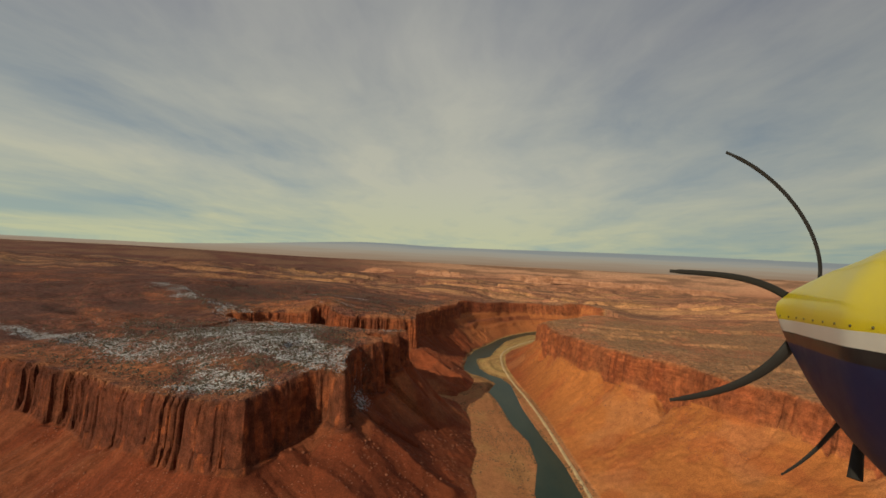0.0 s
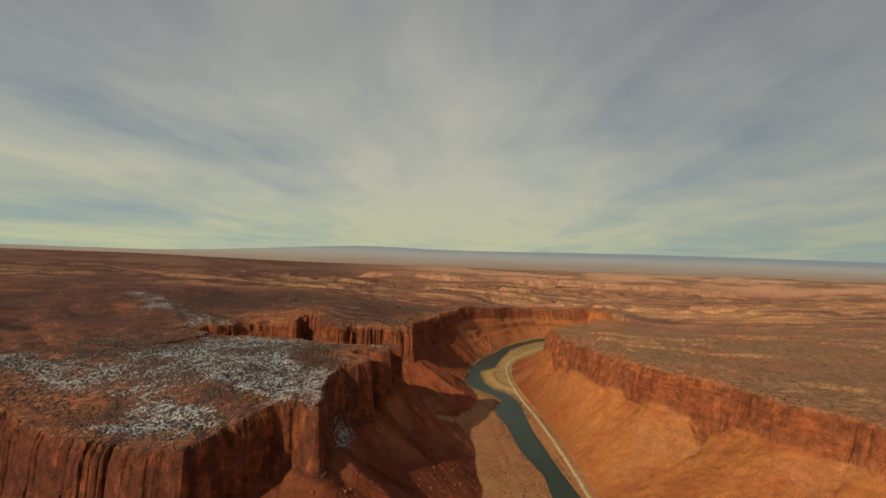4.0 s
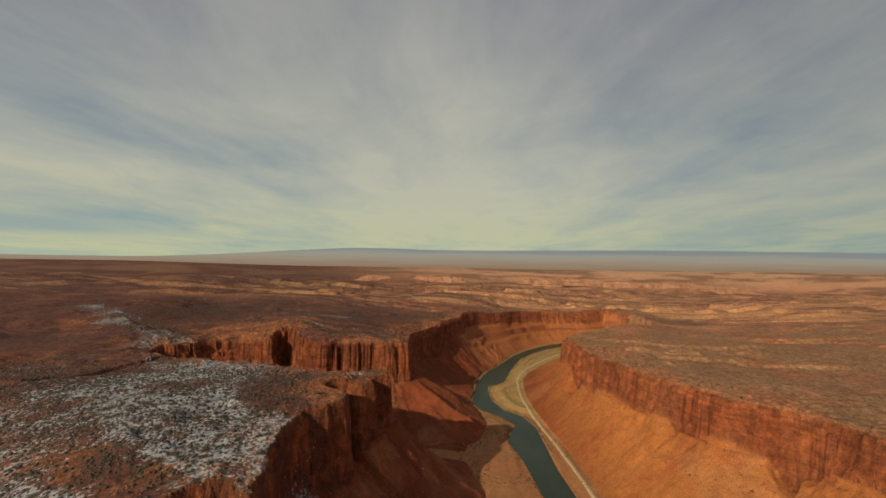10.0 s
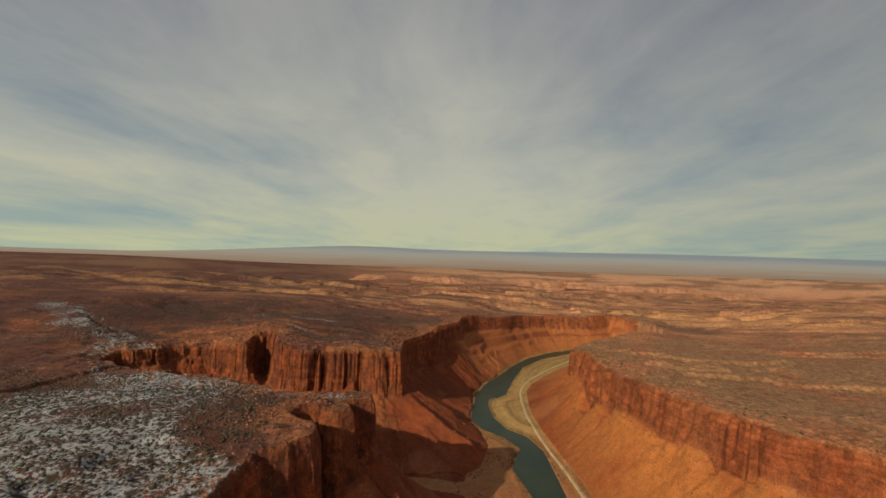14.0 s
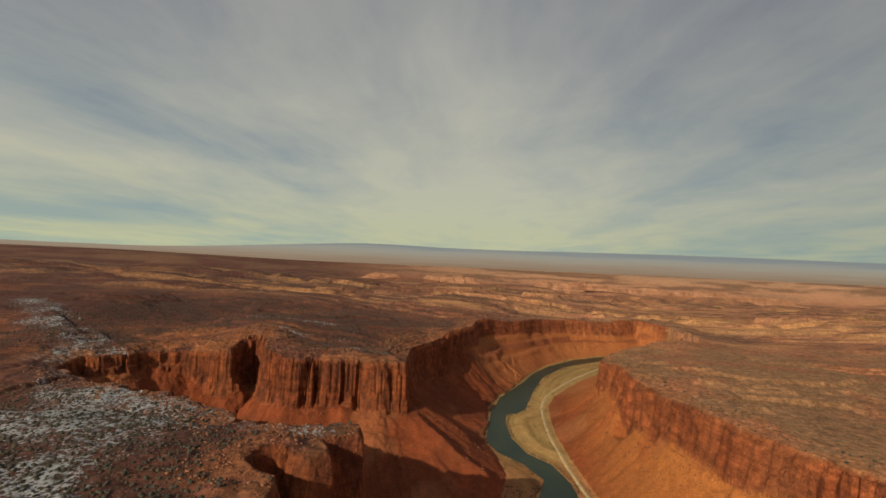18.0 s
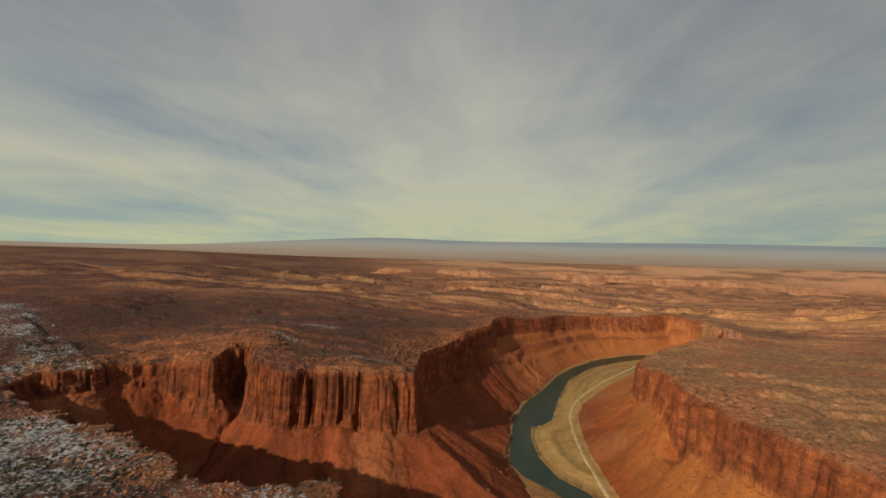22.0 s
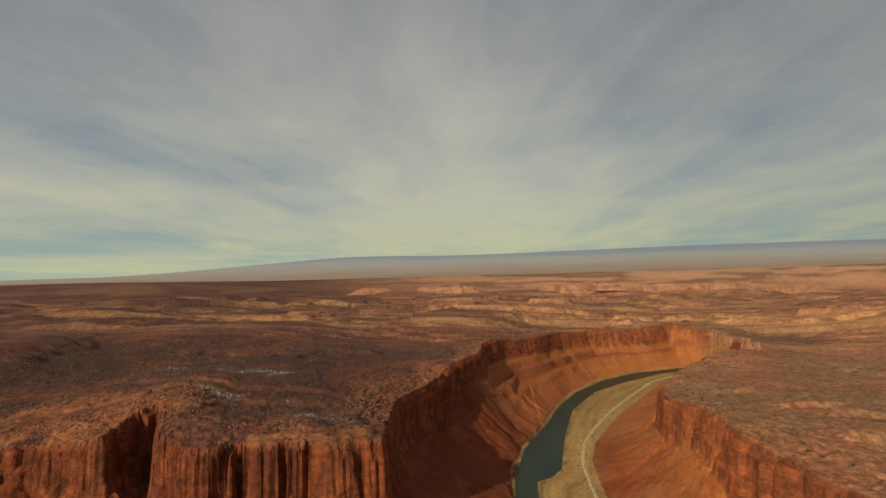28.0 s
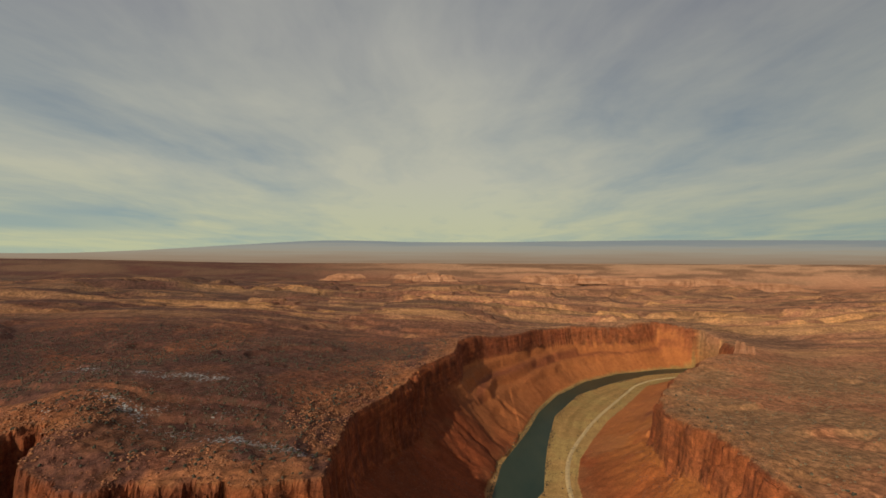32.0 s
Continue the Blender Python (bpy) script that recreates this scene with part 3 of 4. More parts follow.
pig_talus = blend(pig_talus, (0.185, 0.056, 0.029), 0.8 * far_wall * np.exp(-(((apron_u - 0.70) / 0.07) ** 2)) * smooth(-0.4, 0.1, layers(gx, gy, 160, 2, 99)))
# near western rock: deep red, darkened further by shade painted into the pigment
west_shade = 1 - 0.3 * smooth(1000, 860, gy) * smooth(40, -60, gx)
pig_talus = blend(pig_talus * west_shade[..., None], (0.150, 0.036, 0.016), 1.3 * (1 - west_shade))
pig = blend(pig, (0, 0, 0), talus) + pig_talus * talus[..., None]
pig_cliff = west_shade[..., None] * blend(np.zeros(gx.shape + (3,)) + (0.190, 0.056, 0.023), (0.285, 0.098, 0.037), smooth(-0.2, 0.5, layers(gx, gy, 50, 3, 90)))
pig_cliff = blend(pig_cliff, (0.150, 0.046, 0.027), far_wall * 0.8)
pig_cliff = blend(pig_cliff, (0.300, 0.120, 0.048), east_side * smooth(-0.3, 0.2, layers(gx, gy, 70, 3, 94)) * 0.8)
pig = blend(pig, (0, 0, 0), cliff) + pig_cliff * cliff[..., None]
pig_sand = blend(np.zeros(gx.shape + (3,)) + (0.335, 0.148, 0.060), (0.330, 0.212, 0.078), 0.9 * smooth(60, 140, gx) * smooth(1450, 1650, gy) + 0.3 * smooth(-0.1, 0.4, layers(gx, gy, 50, 4, 91)))
shore = to_line(gx, gy, BANK_EAST)[0]
bars = layers(shore * 1.0 + 4 * layers(gx, gy, 70, 2, 92), gy * 0.06, 13, 3, 93)
pig_sand = pig_sand * (1 + 0.45 * bars * (1 - smooth(60, 150, shore)))[..., None]
pig = blend(pig, (0, 0, 0), sand) + pig_sand * sand[..., None]

scrub = np.clip(0.55 + 0.6 * layers(gx, gy, 120, 4, 95), 0, 1) * (1 - cliff) * (1 - 0.75 * talus) * (1 - 0.35 * sand) * (1 - 0.9 * smooth(1900, 2800, gy)) * (1 - 0.9 * edge) * (1 - 0.6 * east_side)


def drift(x, y, wide, deep, lean=0.0):
    """A bank of old snow round a place."""
    a, b = gx - x, gy - y
    a, b = a + lean * b, b
    return np.exp(-((a / wide) ** 2 + (b / deep) ** 2))


def band(line, wide):
    """A belt of old snow along a line."""
    return np.exp(-(to_line(gx, gy, line)[0] / wide) ** 2)


snow = 0.95 * band([(-1100, 1050), (-889, 1031), (-681, 929), (-511, 846), (-399, 752), (-311, 712)], 38) + 0.6 * band([(-465, 712), (-330, 690)], 28)
snow += 0.95 * band([(-511, 1024), (-375, 895), (-280, 825), (-190, 772)], 32) + 0.75 * band([(-430, 1045), (-279, 920), (-205, 880)], 26) + 0.62 * drift(-560, 960, 360, 150) + 0.5 * drift(-300, 830, 170, 130)
snow += 0.8 * drift(-440, 1090, 150, 130) + 0.9 * band([(-600, 1290), (-400, 1180), (-300, 1130), (-150, 1105)], 45) + 0.5 * drift(-200, 835, 40, 60) + 0.38 * drift(-340, 1010, 80, 80) + 0.75 * band([(-740, 1430), (-660, 1350), (-575, 1300)], 50) + 0.52 * drift(-800, 1190, 260, 150)
snow -= 0.6 * drift(-225, 1000, 75, 70) + 0.45 * band([(-560, 800), (-430, 790), (-300, 765)], 30)
snow += 0.8 * drift(-478, 1650, 34, 40) + 0.85 * band([(-470, 1735), (-330, 1655), (-150, 1625)], 20) + 0.72 * band([(-660, 1880), (-500, 1810), (-340, 1815)], 36) + 0.5 * drift(-300, 1720, 120, 50)
stripe = band([(-1180, 1790), (-714, 1477), (-640, 1420)], 78)
stripe = stripe * (0.78 + 0.3 * smooth(-0.3, 0.3, layers(gx, gy, 60, 3, 98)))
snow = 0.95 * np.clip(snow, 0, 1) * (0.62 + 0.38 * smooth(-0.4, 0.15, layers(gx, gy * 1.4, 130, 4, 97)))
snow = np.maximum(snow, np.clip(0.84 * stripe, 0, 1)) * (1 - talus) * (1 - 0.85 * cliff)
snow = np.maximum(snow, 0.95 * drift(-163, 868, 22, 58) * np.maximum(talus, cliff))

cliff = np.maximum(cliff, 0.2 * talus * smooth(2000, 2150, gy))
varnish = np.where(which == 3, 0.1, np.where(gy < 1250, 1.15 + 0.45 * smooth(-270, -330, gx), 0.9)) * (1 - 0.45 * smooth(2020, 2150, gy))
pig = pig * (1.03, 0.965, 1.0)
rows, cols = gx.shape
index = np.arange(rows * cols).reshape(rows, cols)
quads = np.stack([index[:-1, :-1], index[:-1, 1:], index[1:, 1:], index[1:, :-1]], -1).reshape(-1, 4)
mesh = bpy.data.meshes.new("ground")
mesh.vertices.add(rows * cols)
mesh.vertices.foreach_set("co", np.stack([gx, gy, gz], -1).astype(np.float32).ravel())
mesh.loops.add(quads.size)
mesh.loops.foreach_set("vertex_index", quads.astype(np.int32).ravel())
mesh.polygons.add(len(quads))
mesh.polygons.foreach_set("loop_start", np.arange(0, quads.size, 4, dtype=np.int32))
mesh.polygons.foreach_set("use_smooth", (cliff.ravel()[quads[:, 0]] < 0.25) | (which.ravel()[quads[:, 0]] == 3) | (gy.ravel()[quads[:, 0]] > 2000))
mesh.update(calc_edges=True)
downhill = np.stack([rim_run * 0.001, np.abs(rim_d) * 0.001, gz * 0.001], -1)
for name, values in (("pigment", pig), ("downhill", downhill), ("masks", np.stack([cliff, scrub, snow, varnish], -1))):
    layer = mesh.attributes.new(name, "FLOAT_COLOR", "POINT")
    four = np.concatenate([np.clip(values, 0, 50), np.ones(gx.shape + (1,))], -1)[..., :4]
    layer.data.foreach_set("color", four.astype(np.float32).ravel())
for name, values in (("loose", np.maximum(np.maximum(talus, sand), 0.9 * smooth(3900, 4500, gy))), ("rills", talus * np.where(which == 3, 0.3, (1 - 0.88 * smooth(2020, 2200, gy)) * (1 - 0.75 * np.exp(-(((gx + 40) / 110) ** 2 + ((gy - 1800) / 190) ** 2)))))):
    layer = mesh.attributes.new(name, "FLOAT", "POINT")
    layer.data.foreach_set("value", values.astype(np.float32).ravel())
mesh.materials.append(GROUND)
ground = tagged(new("ground", mesh), "red sandstone canyon country with cliffs, talus and patchy snow", "ground", kind="structure")


def from_lists(name, verts, faces, mat, flat=True):
    m = bpy.data.meshes.new(name)
    m.from_pydata(verts, [], faces)
    m.materials.append(mat)
    if not flat:
        m.shade_smooth()
    m.update()
    return m


def even(line, count):
    """The same chain with evenly spaced, softly rounded points."""
    pts = np.array(line, float)
    for _ in range(2):
        cut = np.empty((2 * len(pts) - 2, 2))
        cut[0::2], cut[1::2] = 0.75 * pts[:-1] + 0.25 * pts[1:], 0.25 * pts[:-1] + 0.75 * pts[1:]
        pts = np.vstack([pts[:1], cut, pts[-1:]])
    run = np.r_[0, np.cumsum(np.hypot(*np.diff(pts, axis=0).T))]
    t = np.linspace(0, run[-1], count)
    return np.stack([np.interp(t, run, pts[:, 0]), np.interp(t, run, pts[:, 1])], -1)


# the river's surface lies a little wider than its banks, which cut it off
west, east = even(BANK_WEST, 400), even(BANK_EAST, 400)
out = (west - east) / np.linalg.norm(west - east, axis=1)[:, None] * 12
verts, faces = [], []
for k in range(400):
    for f in (0, 0.25, 0.5, 0.75, 1):
        p = (west[k] + out[k]) * (1 - f) + (east[k] - out[k]) * f
        verts.append((p[0], p[1], 0.6))
    if k:
        faces += [(5 * k - 5 + j, 5 * k - 4 + j, 5 * k + 1 + j, 5 * k + j) for j in range(4)]
tagged(new("water", from_lists("water", verts, faces, WATER, False)), "calm dark green river winding between canyon walls", "river", kind="structure")

# the road on the outer bank: a raised bed with shoulders
line = even(ROAD_LINE, 900)
turn = np.gradient(line, axis=0)
turn = np.stack([-turn[:, 1], turn[:, 0]], -1) / np.linalg.norm(turn, axis=1)[:, None]
road_z = land(line[:, 0], line[:, 1])[0]
road_z = np.convolve(np.pad(road_z, 8, "edge"), np.ones(17) / 17, "valid") + 0.9
verts, faces = [], []
for k in range(900):
    for off, down in ((-6.0, 3.0), (-3.4, 0.1), (0, 0), (3.4, 0.1), (6.0, 3.0)):
        p = line[k] + turn[k] * off
        verts.append((p[0], p[1], road_z[k] - down))
    if k:
        faces += [(5 * k - 5 + j, 5 * k + j, 5 * k + 1 + j, 5 * k - 4 + j) for j in range(4)]
tagged(new("road", from_lists("road", verts, faces, ROAD, False)), "pale graded dirt road following the river bank", "road", kind="structure")

# hazy ridge at the end of the plain, its haze painted as glow
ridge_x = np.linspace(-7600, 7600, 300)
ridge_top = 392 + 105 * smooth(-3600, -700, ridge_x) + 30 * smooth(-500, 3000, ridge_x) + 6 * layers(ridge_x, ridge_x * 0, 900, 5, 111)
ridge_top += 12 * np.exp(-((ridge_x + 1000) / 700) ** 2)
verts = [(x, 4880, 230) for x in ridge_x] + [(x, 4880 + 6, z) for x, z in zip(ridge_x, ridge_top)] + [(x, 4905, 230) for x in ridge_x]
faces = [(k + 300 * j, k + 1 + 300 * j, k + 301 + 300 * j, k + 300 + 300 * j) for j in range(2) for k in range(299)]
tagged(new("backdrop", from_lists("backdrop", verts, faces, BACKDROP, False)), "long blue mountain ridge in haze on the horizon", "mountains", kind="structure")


# ---- things ----
def part(name, bm, mat, parent=None, label="", flat=True):
    m = bpy.data.meshes.new(name)
    bm.to_mesh(m)
    bm.free()
    m.materials.append(mat)
    if not flat:
        m.shade_smooth()
    ob = new(name, m)
    ob.parent = parent
    if label:
        tagged(ob, label)
    return ob


MESA_ROCK, n, shader = material("pale_red_sandstone")
where = n.add("ShaderNodeTexCoord").outputs["Object"]
beds = n.noise(n.stretch(where, (0.003, 0.003, 0.06)), 1.0, 6, 0.7)
blotch = n.noise(where, 0.02, 6, 0.65)
tone = n.mix(n.ramp(beds, [(0.35, 0.0), (0.6, 1.0)]), (0.30, 0.130, 0.072), (0.44, 0.230, 0.140))
n.link(n.mix(n.ramp(blotch, [(0.35, 0.7), (0.6, 0.0)]), tone, (0.17, 0.075, 0.045)), shader.inputs["Base Color"])
shader.inputs["Roughness"].default_value = 0.95
shader.inputs["Specular IOR Level"].default_value = 0.1


def mesa(x, y, long, deep, high, seed, label):
    """A fluted butte with a flat uneven top over a slope of debris."""
    base = float(land(np.array([x]), np.array([y]))[0][0]) - 6
    count, verts, faces = 150, [], []
    rings = ((1.5, 0.0), (1.2, 0.30), (1.05, 0.46), (1.0, 0.76), (0.95, 0.82), (0.91, 0.98), (0.70, 1.0), (0.30, 1.0))
    for scale, lift in rings:
        for k in range(count):
            a = 2 * math.pi * k / count
            wave = float(layers(np.array([4 * math.cos(a) + seed]), np.array([4 * math.sin(a)]), 1.0, 4, seed, 0.65)[0])
            tip = float(layers(np.array([2.2 * math.cos(a) + seed]), np.array([2.2 * math.sin(a)]), 1.0, 3, seed + 3)[0])
            r = scale * (1 + 0.42 * wave)
            verts.append((x + long * r * math.cos(a), y + deep * r * math.sin(a), base + high * lift * (1 + 0.55 * tip * (lift > 0.4))))
    for j in range(len(rings) - 1):
        faces += [(j * count + k, j * count + (k + 1) % count, (j + 1) * count + (k + 1) % count, (j + 1) * count + k) for k in range(count)]
    faces.append(tuple((len(rings) - 1) * count + k for k in range(count)))
    ob = new("mesa", from_lists("mesa", verts, faces, MESA_ROCK))
    tagged(ob, label, "mesa", group="far mesas")


mesa(-165, 4430, 150, 45, 50, 3, "eroded pale red sandstone mesa on the far plain")
mesa(10, 4440, 95, 40, 46, 5, "small eroded red sandstone butte on the far plain")
mesa(-700, 4470, 140, 40, 36, 7, "low pale red sandstone mesa on the far plain")
mesa(820, 4400, 170, 50, 60, 9, "broad pale red sandstone mesa with ragged cliffs")
mesa(1050, 4420, 150, 50, 58, 11, "broad pale red sandstone mesa with ragged cliffs")
mesa(1420, 4420, 230, 45, 54, 13, "long pale sandstone mesa fading into distance")
mesa(1900, 4430, 260, 45, 52, 15, "long pale sandstone mesa fading into distance")
mesa(2450, 4440, 270, 45, 50, 17, "long pale sandstone mesa fading into distance")

mesa(866, 2376, 13, 9, 30, 19, "small dark red sandstone knob standing on the table land")
mesa(905, 2384, 9, 8, 22, 21, "small dark red sandstone knob standing on the table land")

# boulders: angular blocks with cut corners
rng = random.Random(4)


def block_mesh(seed):
    r = random.Random(seed)
    bm = bmesh.new()
    bmesh.ops.create_icosphere(bm, subdivisions=1, radius=1.0)
    for v in bm.verts:
        v.co.x, v.co.y, v.co.z = (max(-0.72, min(0.72, c)) * r.uniform(0.75, 1.15) for c in v.co)
    m = bpy.data.meshes.new("boulder")
    bm.to_mesh(m)
    bm.free()
    m.materials.append(BOULDER)
    return m


BLOCKS = [block_mesh(k) for k in range(6)]


def scatter(count, x0, x1, y0, y1, wanted, seed):
    """Random places in a box that pass a test on the land's masks."""
    g = np.random.RandomState(seed)
    px, py = g.uniform(x0, x1, count * 12), g.uniform(y0, y1, count * 12)
    got = land(px, py)
    keep = wanted(px, py, *got)
    return np.stack([px, py, got[0]], -1)[keep][:count]


fallen = np.vstack([scatter(110, -330, 60, 640, 1000, lambda px, py, z, sd, w, c, t, s, u, *_: (t > 0.9) & (u > 0.1), 1),
                    scatter(110, -420, 90, 1380, 1900, lambda px, py, z, sd, w, c, t, s, u, *_: (t > 0.9) & (u > 0.1), 2),
                    scatter(60, 300, 480, 900, 1900, lambda px, py, z, sd, w, c, t, s, u, *_: (t > 0.9) & (u > 0.55), 3)])
for x, y, z in fallen:
    ob = new("boulder", BLOCKS[rng.randrange(6)])
    big = rng.choice((1.2, 1.5, 1.9, 2.4, 3.4))
    ob.matrix_world = pose(x, y, z + big * 0.25, rng.uniform(-30, 30), rng.uniform(-30, 30), rng.uniform(0, 360)) @ Matrix.Diagonal((big, big * rng.uniform(0.7, 1.2), big * rng.uniform(0.6, 0.9), 1))
    tagged(ob, "angular red sandstone boulder fallen on the talus slope", "boulder", group="boulders on the talus")


def heap(name, places, sizes, squash, mat, seed, label, category, rough=0.35):
    """Many small clumps in one mesh: low bushes or broken rock."""
    g = np.random.RandomState(seed)
    bm = bmesh.new()
    bmesh.ops.create_icosphere(bm, subdivisions=1, radius=1.0)
    unit = np.array([v.co[:] for v in bm.verts])
    tris = np.array([[v.index for v in f.verts] for f in bm.faces])
    bm.free()
    count = len(places)
    shape = unit[None] * (1 + rough * g.uniform(-1, 1, (count, len(unit), 1)))
    shape = shape * sizes[:, None, None] * np.array((1, 1, squash))
    spin = g.uniform(0, 6.28, count)
    c, s = np.cos(spin)[:, None], np.sin(spin)[:, None]
    co = np.stack([shape[..., 0] * c - shape[..., 1] * s, shape[..., 0] * s + shape[..., 1] * c, shape[..., 2] + 0.25 * squash * sizes[:, None]], -1) + places[:, None]
    faces = (tris[None] + (np.arange(count) * len(unit))[:, None, None]).reshape(-1, 3)
    m = bpy.data.meshes.new(name)
    m.vertices.add(count * len(unit))
    m.vertices.foreach_set("co", co.astype(np.float32).ravel())
    m.loops.add(faces.size)
    m.loops.foreach_set("vertex_index", faces.astype(np.int32).ravel())
    m.polygons.add(len(faces))
    m.polygons.foreach_set("loop_start", np.arange(0, faces.size, 3, dtype=np.int32))
    m.update(calc_edges=True)
    m.materials.append(mat)
    tagged(new(name, m), label, category, kind="stuff")


# single bushes, large enough to tell apart
def bush_mesh(seed):
    r = random.Random(seed)
    bm = bmesh.new()
    for k in range(7):
        b = bmesh.ops.create_icosphere(bm, subdivisions=1, radius=r.uniform(0.35, 0.6))
        off = Vector((r.uniform(-0.5, 0.5), r.uniform(-0.5, 0.5), r.uniform(0.3, 0.9)))
        for v in b["verts"]:
            v.co = v.co * r.uniform(0.75, 1.25) + off
    m = bpy.data.meshes.new("crown")
    bm.to_mesh(m)
    bm.free()
    m.materials.append(SCRUB)
    bm = bmesh.new()
    bmesh.ops.create_cone(bm, cap_ends=True, segments=7, radius1=0.16, radius2=0.07, depth=0.9)
    bmesh.ops.translate(bm, verts=bm.verts, vec=(0, 0, 0.3))
    t = bpy.data.meshes.new("trunk")
    bm.to_mesh(t)
    bm.free()
    t.materials.append(BARK)
    return m, t


BARK = plain("juniper_bark", (0.10, 0.065, 0.045), 0.95, grain=0.3, size=2)
BUSHES = [bush_mesh(60 + k) for k in range(5)]
grown = np.vstack([scatter(110, -420, -100, 660, 1180, lambda px, py, z, sd, *_: (sd < -3) & (sd > -70), 31),
                   scatter(90, -560, -60, 1420, 1950, lambda px, py, z, sd, *_: (sd < -3) & (sd > -60), 32),
                   scatter(60, 360, 700, 900, 2050, lambda px, py, z, sd, *_: (sd < -3) & (sd > -60), 33)])
for x, y, z in grown:
    crown, trunk = BUSHES[rng.randrange(5)]
    ob = new("juniper")
    big = rng.uniform(1.4, 2.9)
    ob.matrix_world = pose(x, y, z - 0.15, 0, 0, rng.uniform(0, 360)) @ Matrix.Diagonal((big, big, big * rng.uniform(0.75, 1.1), 1))
    tagged(ob, "dark green juniper bush growing near the canyon rim", "bush", group="junipers along the rim")
    for kind, shape in (("crown", crown), ("trunk", trunk)):
        new(kind, shape).parent = ob


def on_top(px, py, z, sd, w, c, t, s, u, *_):
    return (sd < -28) & (layers(px, py, 90, 3, 95) > -0.35)


near_west = np.vstack([scatter(7000, -900, -90, 640, 1260, on_top, 11), scatter(6500, -1000, 150, 1420, 2300, on_top, 12)])
near_east = scatter(5000, 360, 1300, 800, 2300, on_top, 13)
g = np.random.RandomState(5)
heap("scrub", near_west, g.uniform(0.7, 2.3, len(near_west)), 0.75, SCRUB, 6, "dark juniper and sage scrub dotted over the mesa", "bushes")
heap("scrub", near_east, g.uniform(0.6, 1.9, len(near_east)), 0.7, SAGE, 7, "sparse olive scrub on the red table land", "bushes")
rubble = np.vstack([scatter(5500, -700, 90, 560, 1900, lambda px, py, z, sd, w, c, t, s, u, *_: (t > 0.8) & (layers(px, py, 70, 2, 99) > -0.1), 21),
                    scatter(1500, 300, 560, 800, 1950, lambda px, py, z, sd, w, c, t, s, u, *_: (t > 0.8) & (u > 0.6), 22),
                    scatter(2500, -700, 60, 640, 2200, lambda px, py, z, sd, w, c, t, s, u, *_: (sd < 2) & (sd > -40), 23)])
heap("rubble", rubble, g.uniform(0.4, 1.35, len(rubble)) ** 1.5, 0.7, BOULDER, 8, "broken red rock strewn below and along the cliffs", "rocks", 0.45)


LEDGE = plain("pale_ledge_rock", (0.235, 0.092, 0.042), 0.95, grain=0.35, size=0.12)
ledge_rock = np.vstack([scatter(1100, -700, -90, 640, 1340, lambda px, py, z, sd, *_: (sd < 1) & (sd > -60) & (layers(px, py, 45, 2, 72) > 0.0), 24),
                        scatter(3200, -640, 130, 1520, 2330, lambda px, py, z, sd, *_: (sd < 1) & (sd > -70) & (layers(px, py, 45, 2, 72) > -0.1), 25),
                        scatter(900, 350, 640, 900, 2250, lambda px, py, z, sd, *_: (sd < 3) & (sd > -16), 26)])
heap("ledge_rock", ledge_rock, g.uniform(0.6, 1.5, len(ledge_rock)) ** 2.0, 0.55, LEDGE, 9, "pale orange broken ledge rock along the canyon rims", "rocks", 0.45)


# brush along the water
def along_bank(line, count, seed, reach):
    g = np.random.RandomState(seed)
    pts = even(line, 4000)
    pts = pts[(pts[:, 1] > 650) & (pts[:, 1] < 2700) & (pts[:, 0] < 900)]
    pick = pts[g.randint(0, len(pts), count)] + g.normal(0, reach, (count, 2))
    got = land(pick[:, 0], pick[:, 1])
    places = np.stack([pick[:, 0], pick[:, 1], got[0]], -1)
    return places[(got[0] > 0.9) & (layers(pick[:, 0], pick[:, 1], 60, 2, 120) > -0.25)]


BRUSH = plain("tamarisk_twigs", (0.105, 0.062, 0.030), 0.95, grain=0.4, size=0.1)
flats = scatter(1100, 20, 260, 560, 1560, lambda px, py, z, sd, w, c, t, s, u, *_: (s > 0.5) & (z > 1.6) & (px < 215) & (layers(px, py, 55, 3, 121) > -0.05), 45)
shore_brush = np.vstack([flats, along_bank(BANK_WEST, 3000, 41, 5.0), along_bank(BANK_EAST, 2600, 42, 4.0), along_bank(ROAD_LINE, 900, 43, 9.0)])
heap("brush", shore_brush, g.uniform(0.5, 1.7, len(shore_brush)), 0.9, BRUSH, 44, "brown leafless tamarisk brush along the river banks", "bushes", 0.45)

# ---- the airplane's nose, in flight beside the start of the way ----
YELLOW = plain("yellow_paint", (0.62, 0.50, 0.005), 0.38, grain=0.05, size=6, coat=0.3)
WHITE = plain("white_paint", (0.62, 0.60, 0.55), 0.4, grain=0.05, size=6, coat=0.3)
BLACK = plain("black_paint", (0.012, 0.012, 0.014), 0.4, grain=0.1, size=6, coat=0.3)
BLUE = plain("blue_paint", (0.008, 0.011, 0.060), 0.5, grain=0.1, size=6)
BLADE = plain("dark_blade", (0.010, 0.008, 0.007), 0.85, grain=0.05, size=3)
STEEL = plain("rivet_steel", (0.10, 0.09, 0.05), 0.5, 0.6, size=40)

HUB = Vector((2.0, -0.35, -2.65))
airplane = new("airplane")
airplane.matrix_world = look((-3.211, -8.991, 436.537), (-3.242, -6.991, 436.5533), 2.8)
tagged(airplane, "yellow and blue airplane nose with dark propeller flying above the canyon", "airplane")
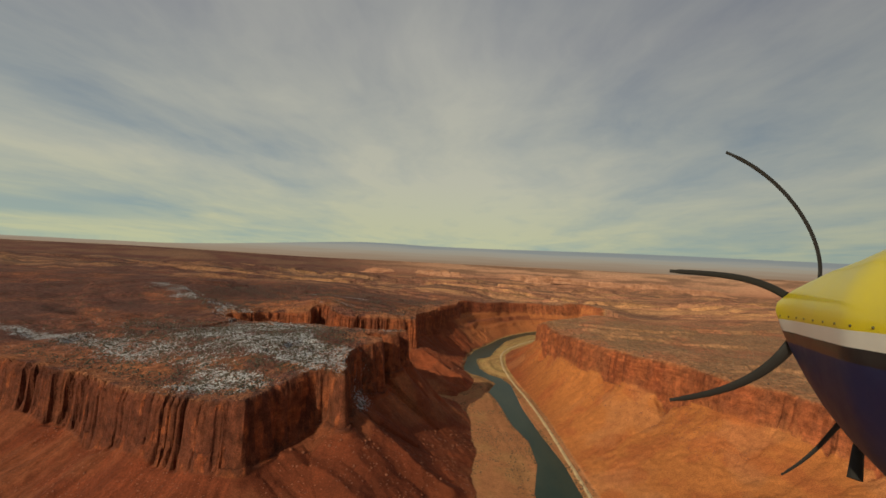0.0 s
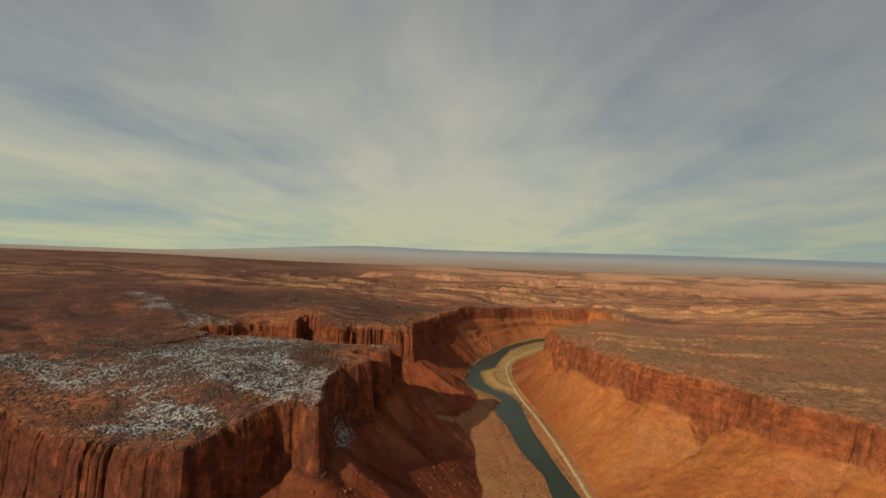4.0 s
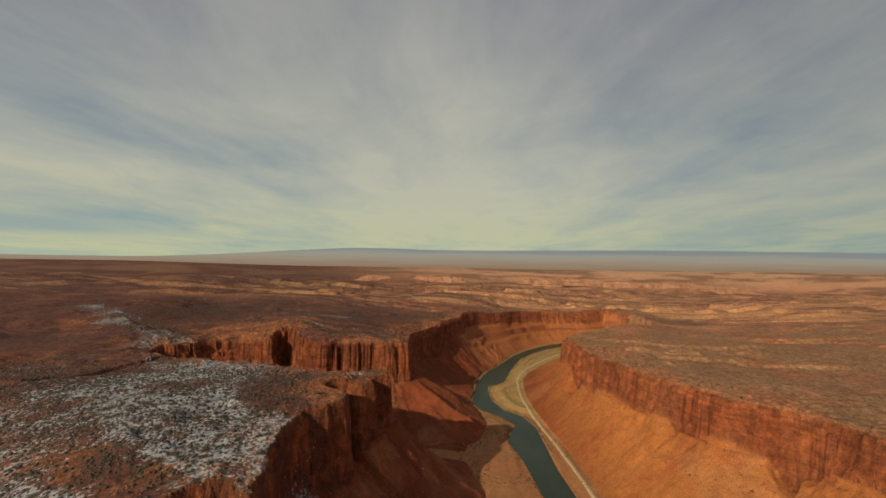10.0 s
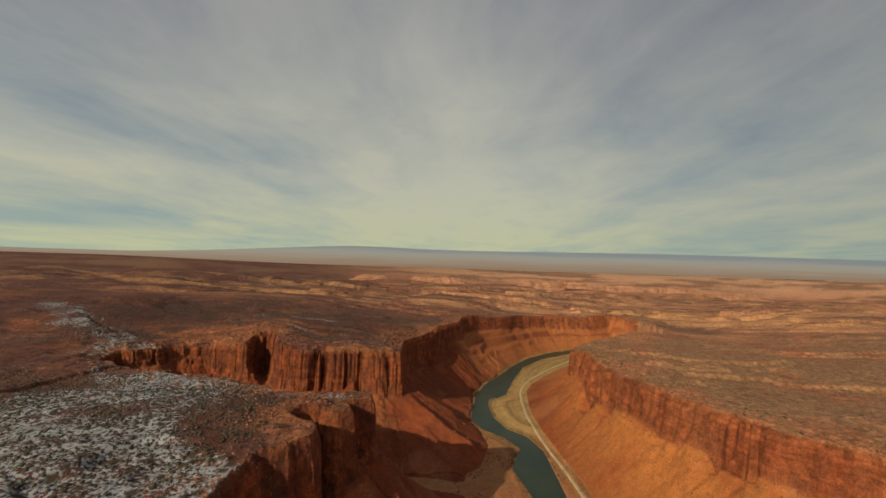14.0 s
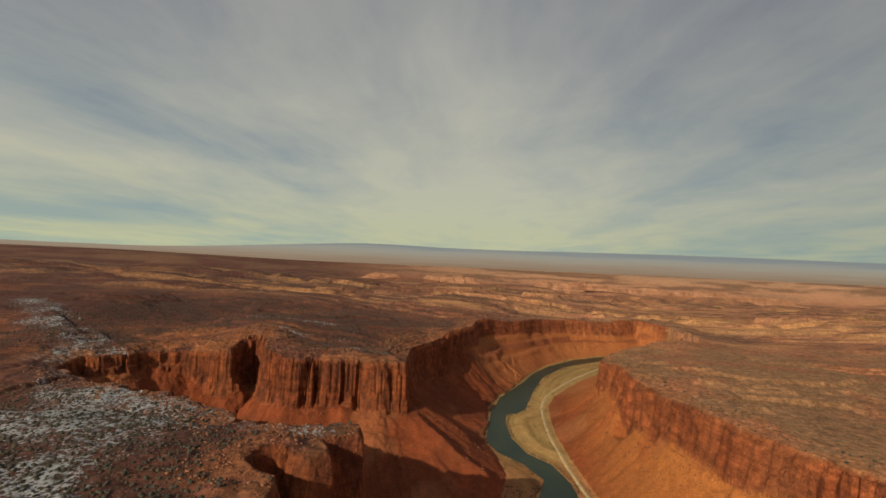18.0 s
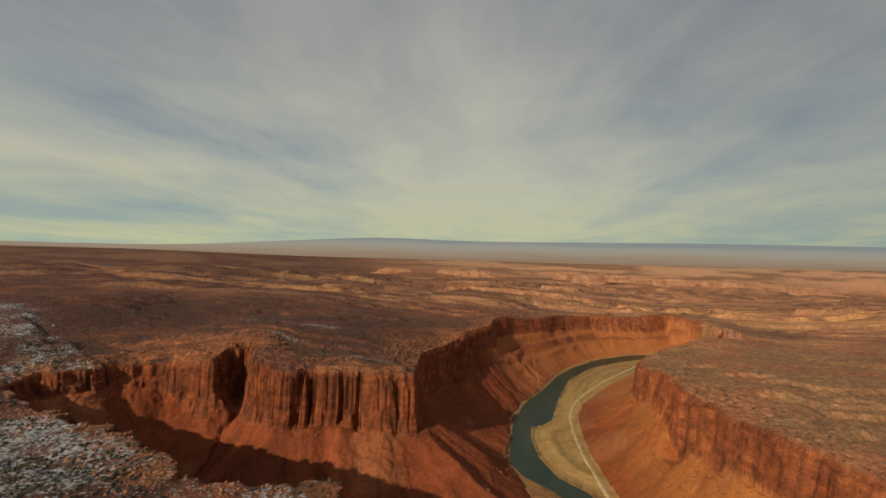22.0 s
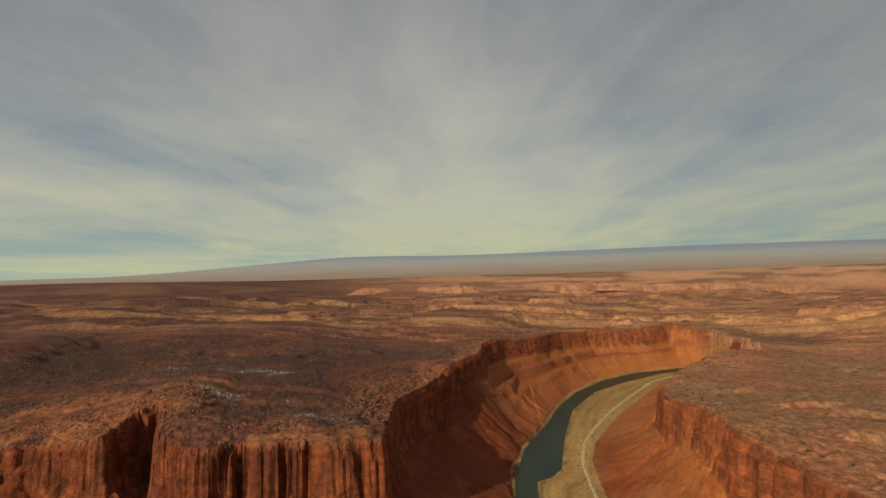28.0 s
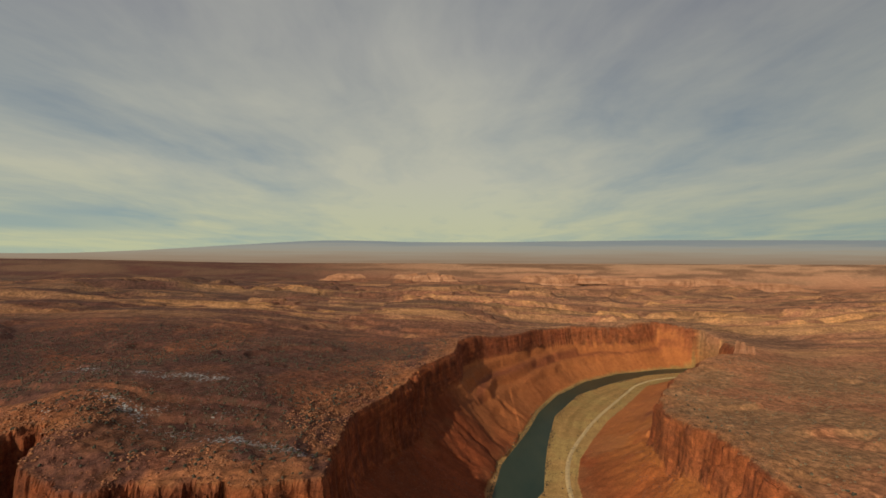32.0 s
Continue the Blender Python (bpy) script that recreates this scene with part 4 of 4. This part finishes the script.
# stations along the cowl: depth ahead, half width, top, bottom
STATIONS = ((2.65, 0.010, -0.335, -0.365), (2.635, 0.020, -0.31, -0.41), (2.60, 0.030, -0.285, -0.48), (2.50, 0.065, -0.225, -0.61), (2.36, 0.125, -0.165, -0.74),
            (2.20, 0.205, -0.100, -0.85), (2.00, 0.300, -0.035, -0.945), (1.75, 0.42, 0.06, -1.02), (1.45, 0.50, 0.12, -1.05), (1.1, 0.54, 0.15, -1.05), (0.6, 0.55, 0.16, -1.05))


def smoothed(depth, column):
    d = [s[0] for s in STATIONS][::-1]
    return float(np.interp(depth, d, [s[column] for s in STATIONS][::-1]))


def cowl_point(depth, y, side):
    w, top, bottom = (smoothed(depth, k) for k in (1, 2, 3))
    middle = max(bottom, min(top, -0.36 + 0.05 * (2.65 - depth)))
    reach = (top - middle) if y >= middle else (middle - bottom)
    f = math.sqrt(max(0.0, 1 - ((y - middle) / max(reach, 1e-4)) ** 2))
    return Vector((HUB.x + side * w * f**0.9, y, -depth))


def cowl_band(name, mat, upper, lower, label):
    """A band of the cowl's skin between two lines that run aft, on both sides."""
    bm = bmesh.new()
    depths = [2.65 - 2.05 * (k / 44) ** 1.6 for k in range(45)]
    for side in (-1, 1):
        grid = []
        for depth in depths:
            top, bottom = smoothed(depth, 2), smoothed(depth, 3)
            a, b = min(top, max(bottom, upper(depth, top))), min(top, max(bottom, lower(depth, bottom)))
            row = []
            for k in range(15):
                s = 0.5 - 0.5 * math.cos(math.pi * k / 14)
                row.append(bm.verts.new(cowl_point(depth, a + (b - a) * s, side)))
            grid.append(row)
        for r, q in zip(grid[:-1], grid[1:]):
            for k in range(14):
                quad = (r[k], r[k + 1], q[k + 1], q[k])
                bm.faces.new(quad if side < 0 else quad[::-1])
    bmesh.ops.remove_doubles(bm, verts=bm.verts, dist=0.0004)
    bmesh.ops.recalc_face_normals(bm, faces=bm.faces)
    return part(name, bm, mat, airplane, label, False)


def seam(depth):
    return -0.415 + 0.108 * (2.65 - depth)


upper_cowl = cowl_band("upper_cowl", YELLOW, lambda d, top: top, lambda d, b: seam(d), "glossy yellow upper cowling")
cowl_band("white_stripe", WHITE, lambda d, top: seam(d), lambda d, b: seam(d) - 0.066, "white stripe")
cowl_band("black_stripe", BLACK, lambda d, top: seam(d) - 0.066, lambda d, b: seam(d) - 0.126, "black stripe")
cowl_band("lower_cowl", BLUE, lambda d, top: seam(d) - 0.126, lambda d, b: b, "dark blue lower cowling")
for k in range(9):
    depth = 2.58 - 0.125 * k
    bm = bmesh.new()
    bmesh.ops.create_uvsphere(bm, u_segments=8, v_segments=5, radius=0.006)
    bmesh.ops.translate(bm, verts=bm.verts, vec=cowl_point(depth, seam(depth) + 0.018, -1))
    part("rivet", bm, STEEL, upper_cowl)


def blade(points, root, tip):
    """One curved propeller blade through points (across, up) in the disc of the propeller."""
    bm, rows = bmesh.new(), []
    count = 28
    pts = np.array(points)
    t = np.linspace(0, 1, len(pts))
    fit = [np.polyfit(t, pts[:, k], min(3, len(pts) - 1)) for k in range(2)]
    for k in range(count + 1):
        s = k / count
        p = Vector((np.polyval(fit[0], s), np.polyval(fit[1], s), 0))
        q = Vector((np.polyval(fit[0], s + 0.01), np.polyval(fit[1], s + 0.01), 0)) - p
        across = Vector((-q.y, q.x, 0)).normalized()
        chord = root + (tip - root) * s
        chord *= 1.0 if s < 0.96 else 0.75
        ring = []
        for a in range(10):
            ang = 2 * math.pi * a / 10
            ring.append(bm.verts.new(p + across * (chord * math.cos(ang)) + Vector((0, 0, HUB.z + 0.05 + 0.35 * chord * math.sin(ang)))))
        rows.append(ring)
    for r, q in zip(rows[:-1], rows[1:]):
        for a in range(10):
            bm.faces.new((r[a], r[(a + 1) % 10], q[(a + 1) % 10], q[a]))
    bm.faces.new(rows[0][::-1])
    bm.faces.new(rows[-1])
    bmesh.ops.recalc_face_normals(bm, faces=bm.faces)
    part("blade", bm, BLADE, airplane, "", False)


blade([(2.212, -0.17), (2.199, -0.03), (2.142, 0.136), (2.043, 0.295), (1.860, 0.451), (1.665, 0.567)], 0.013, 0.012)
blade([(2.015, -0.275), (1.877, -0.206), (1.711, -0.164), (1.545, -0.144), (1.330, -0.129)], 0.024, 0.013)
blade([(2.055, -0.545), (1.95, -0.66), (1.80, -0.757), (1.60, -0.838), (1.330, -0.885)], 0.042, 0.014)
blade([(2.37, -0.98), (2.26, -1.10), (2.15, -1.21), (1.985, -1.325)], 0.022, 0.009)
bm = bmesh.new()
bmesh.ops.create_cone(bm, cap_ends=True, segments=14, radius1=0.022, radius2=0.03, depth=0.16)
bmesh.ops.transform(bm, verts=bm.verts, matrix=Matrix.Translation((1.98, -1.02, -2.12)) @ Euler((radians(75), 0, radians(-22))).to_matrix().to_4x4())
part("exhaust_pipe", bm, BLADE, airplane, "dark exhaust pipe under the cowling")
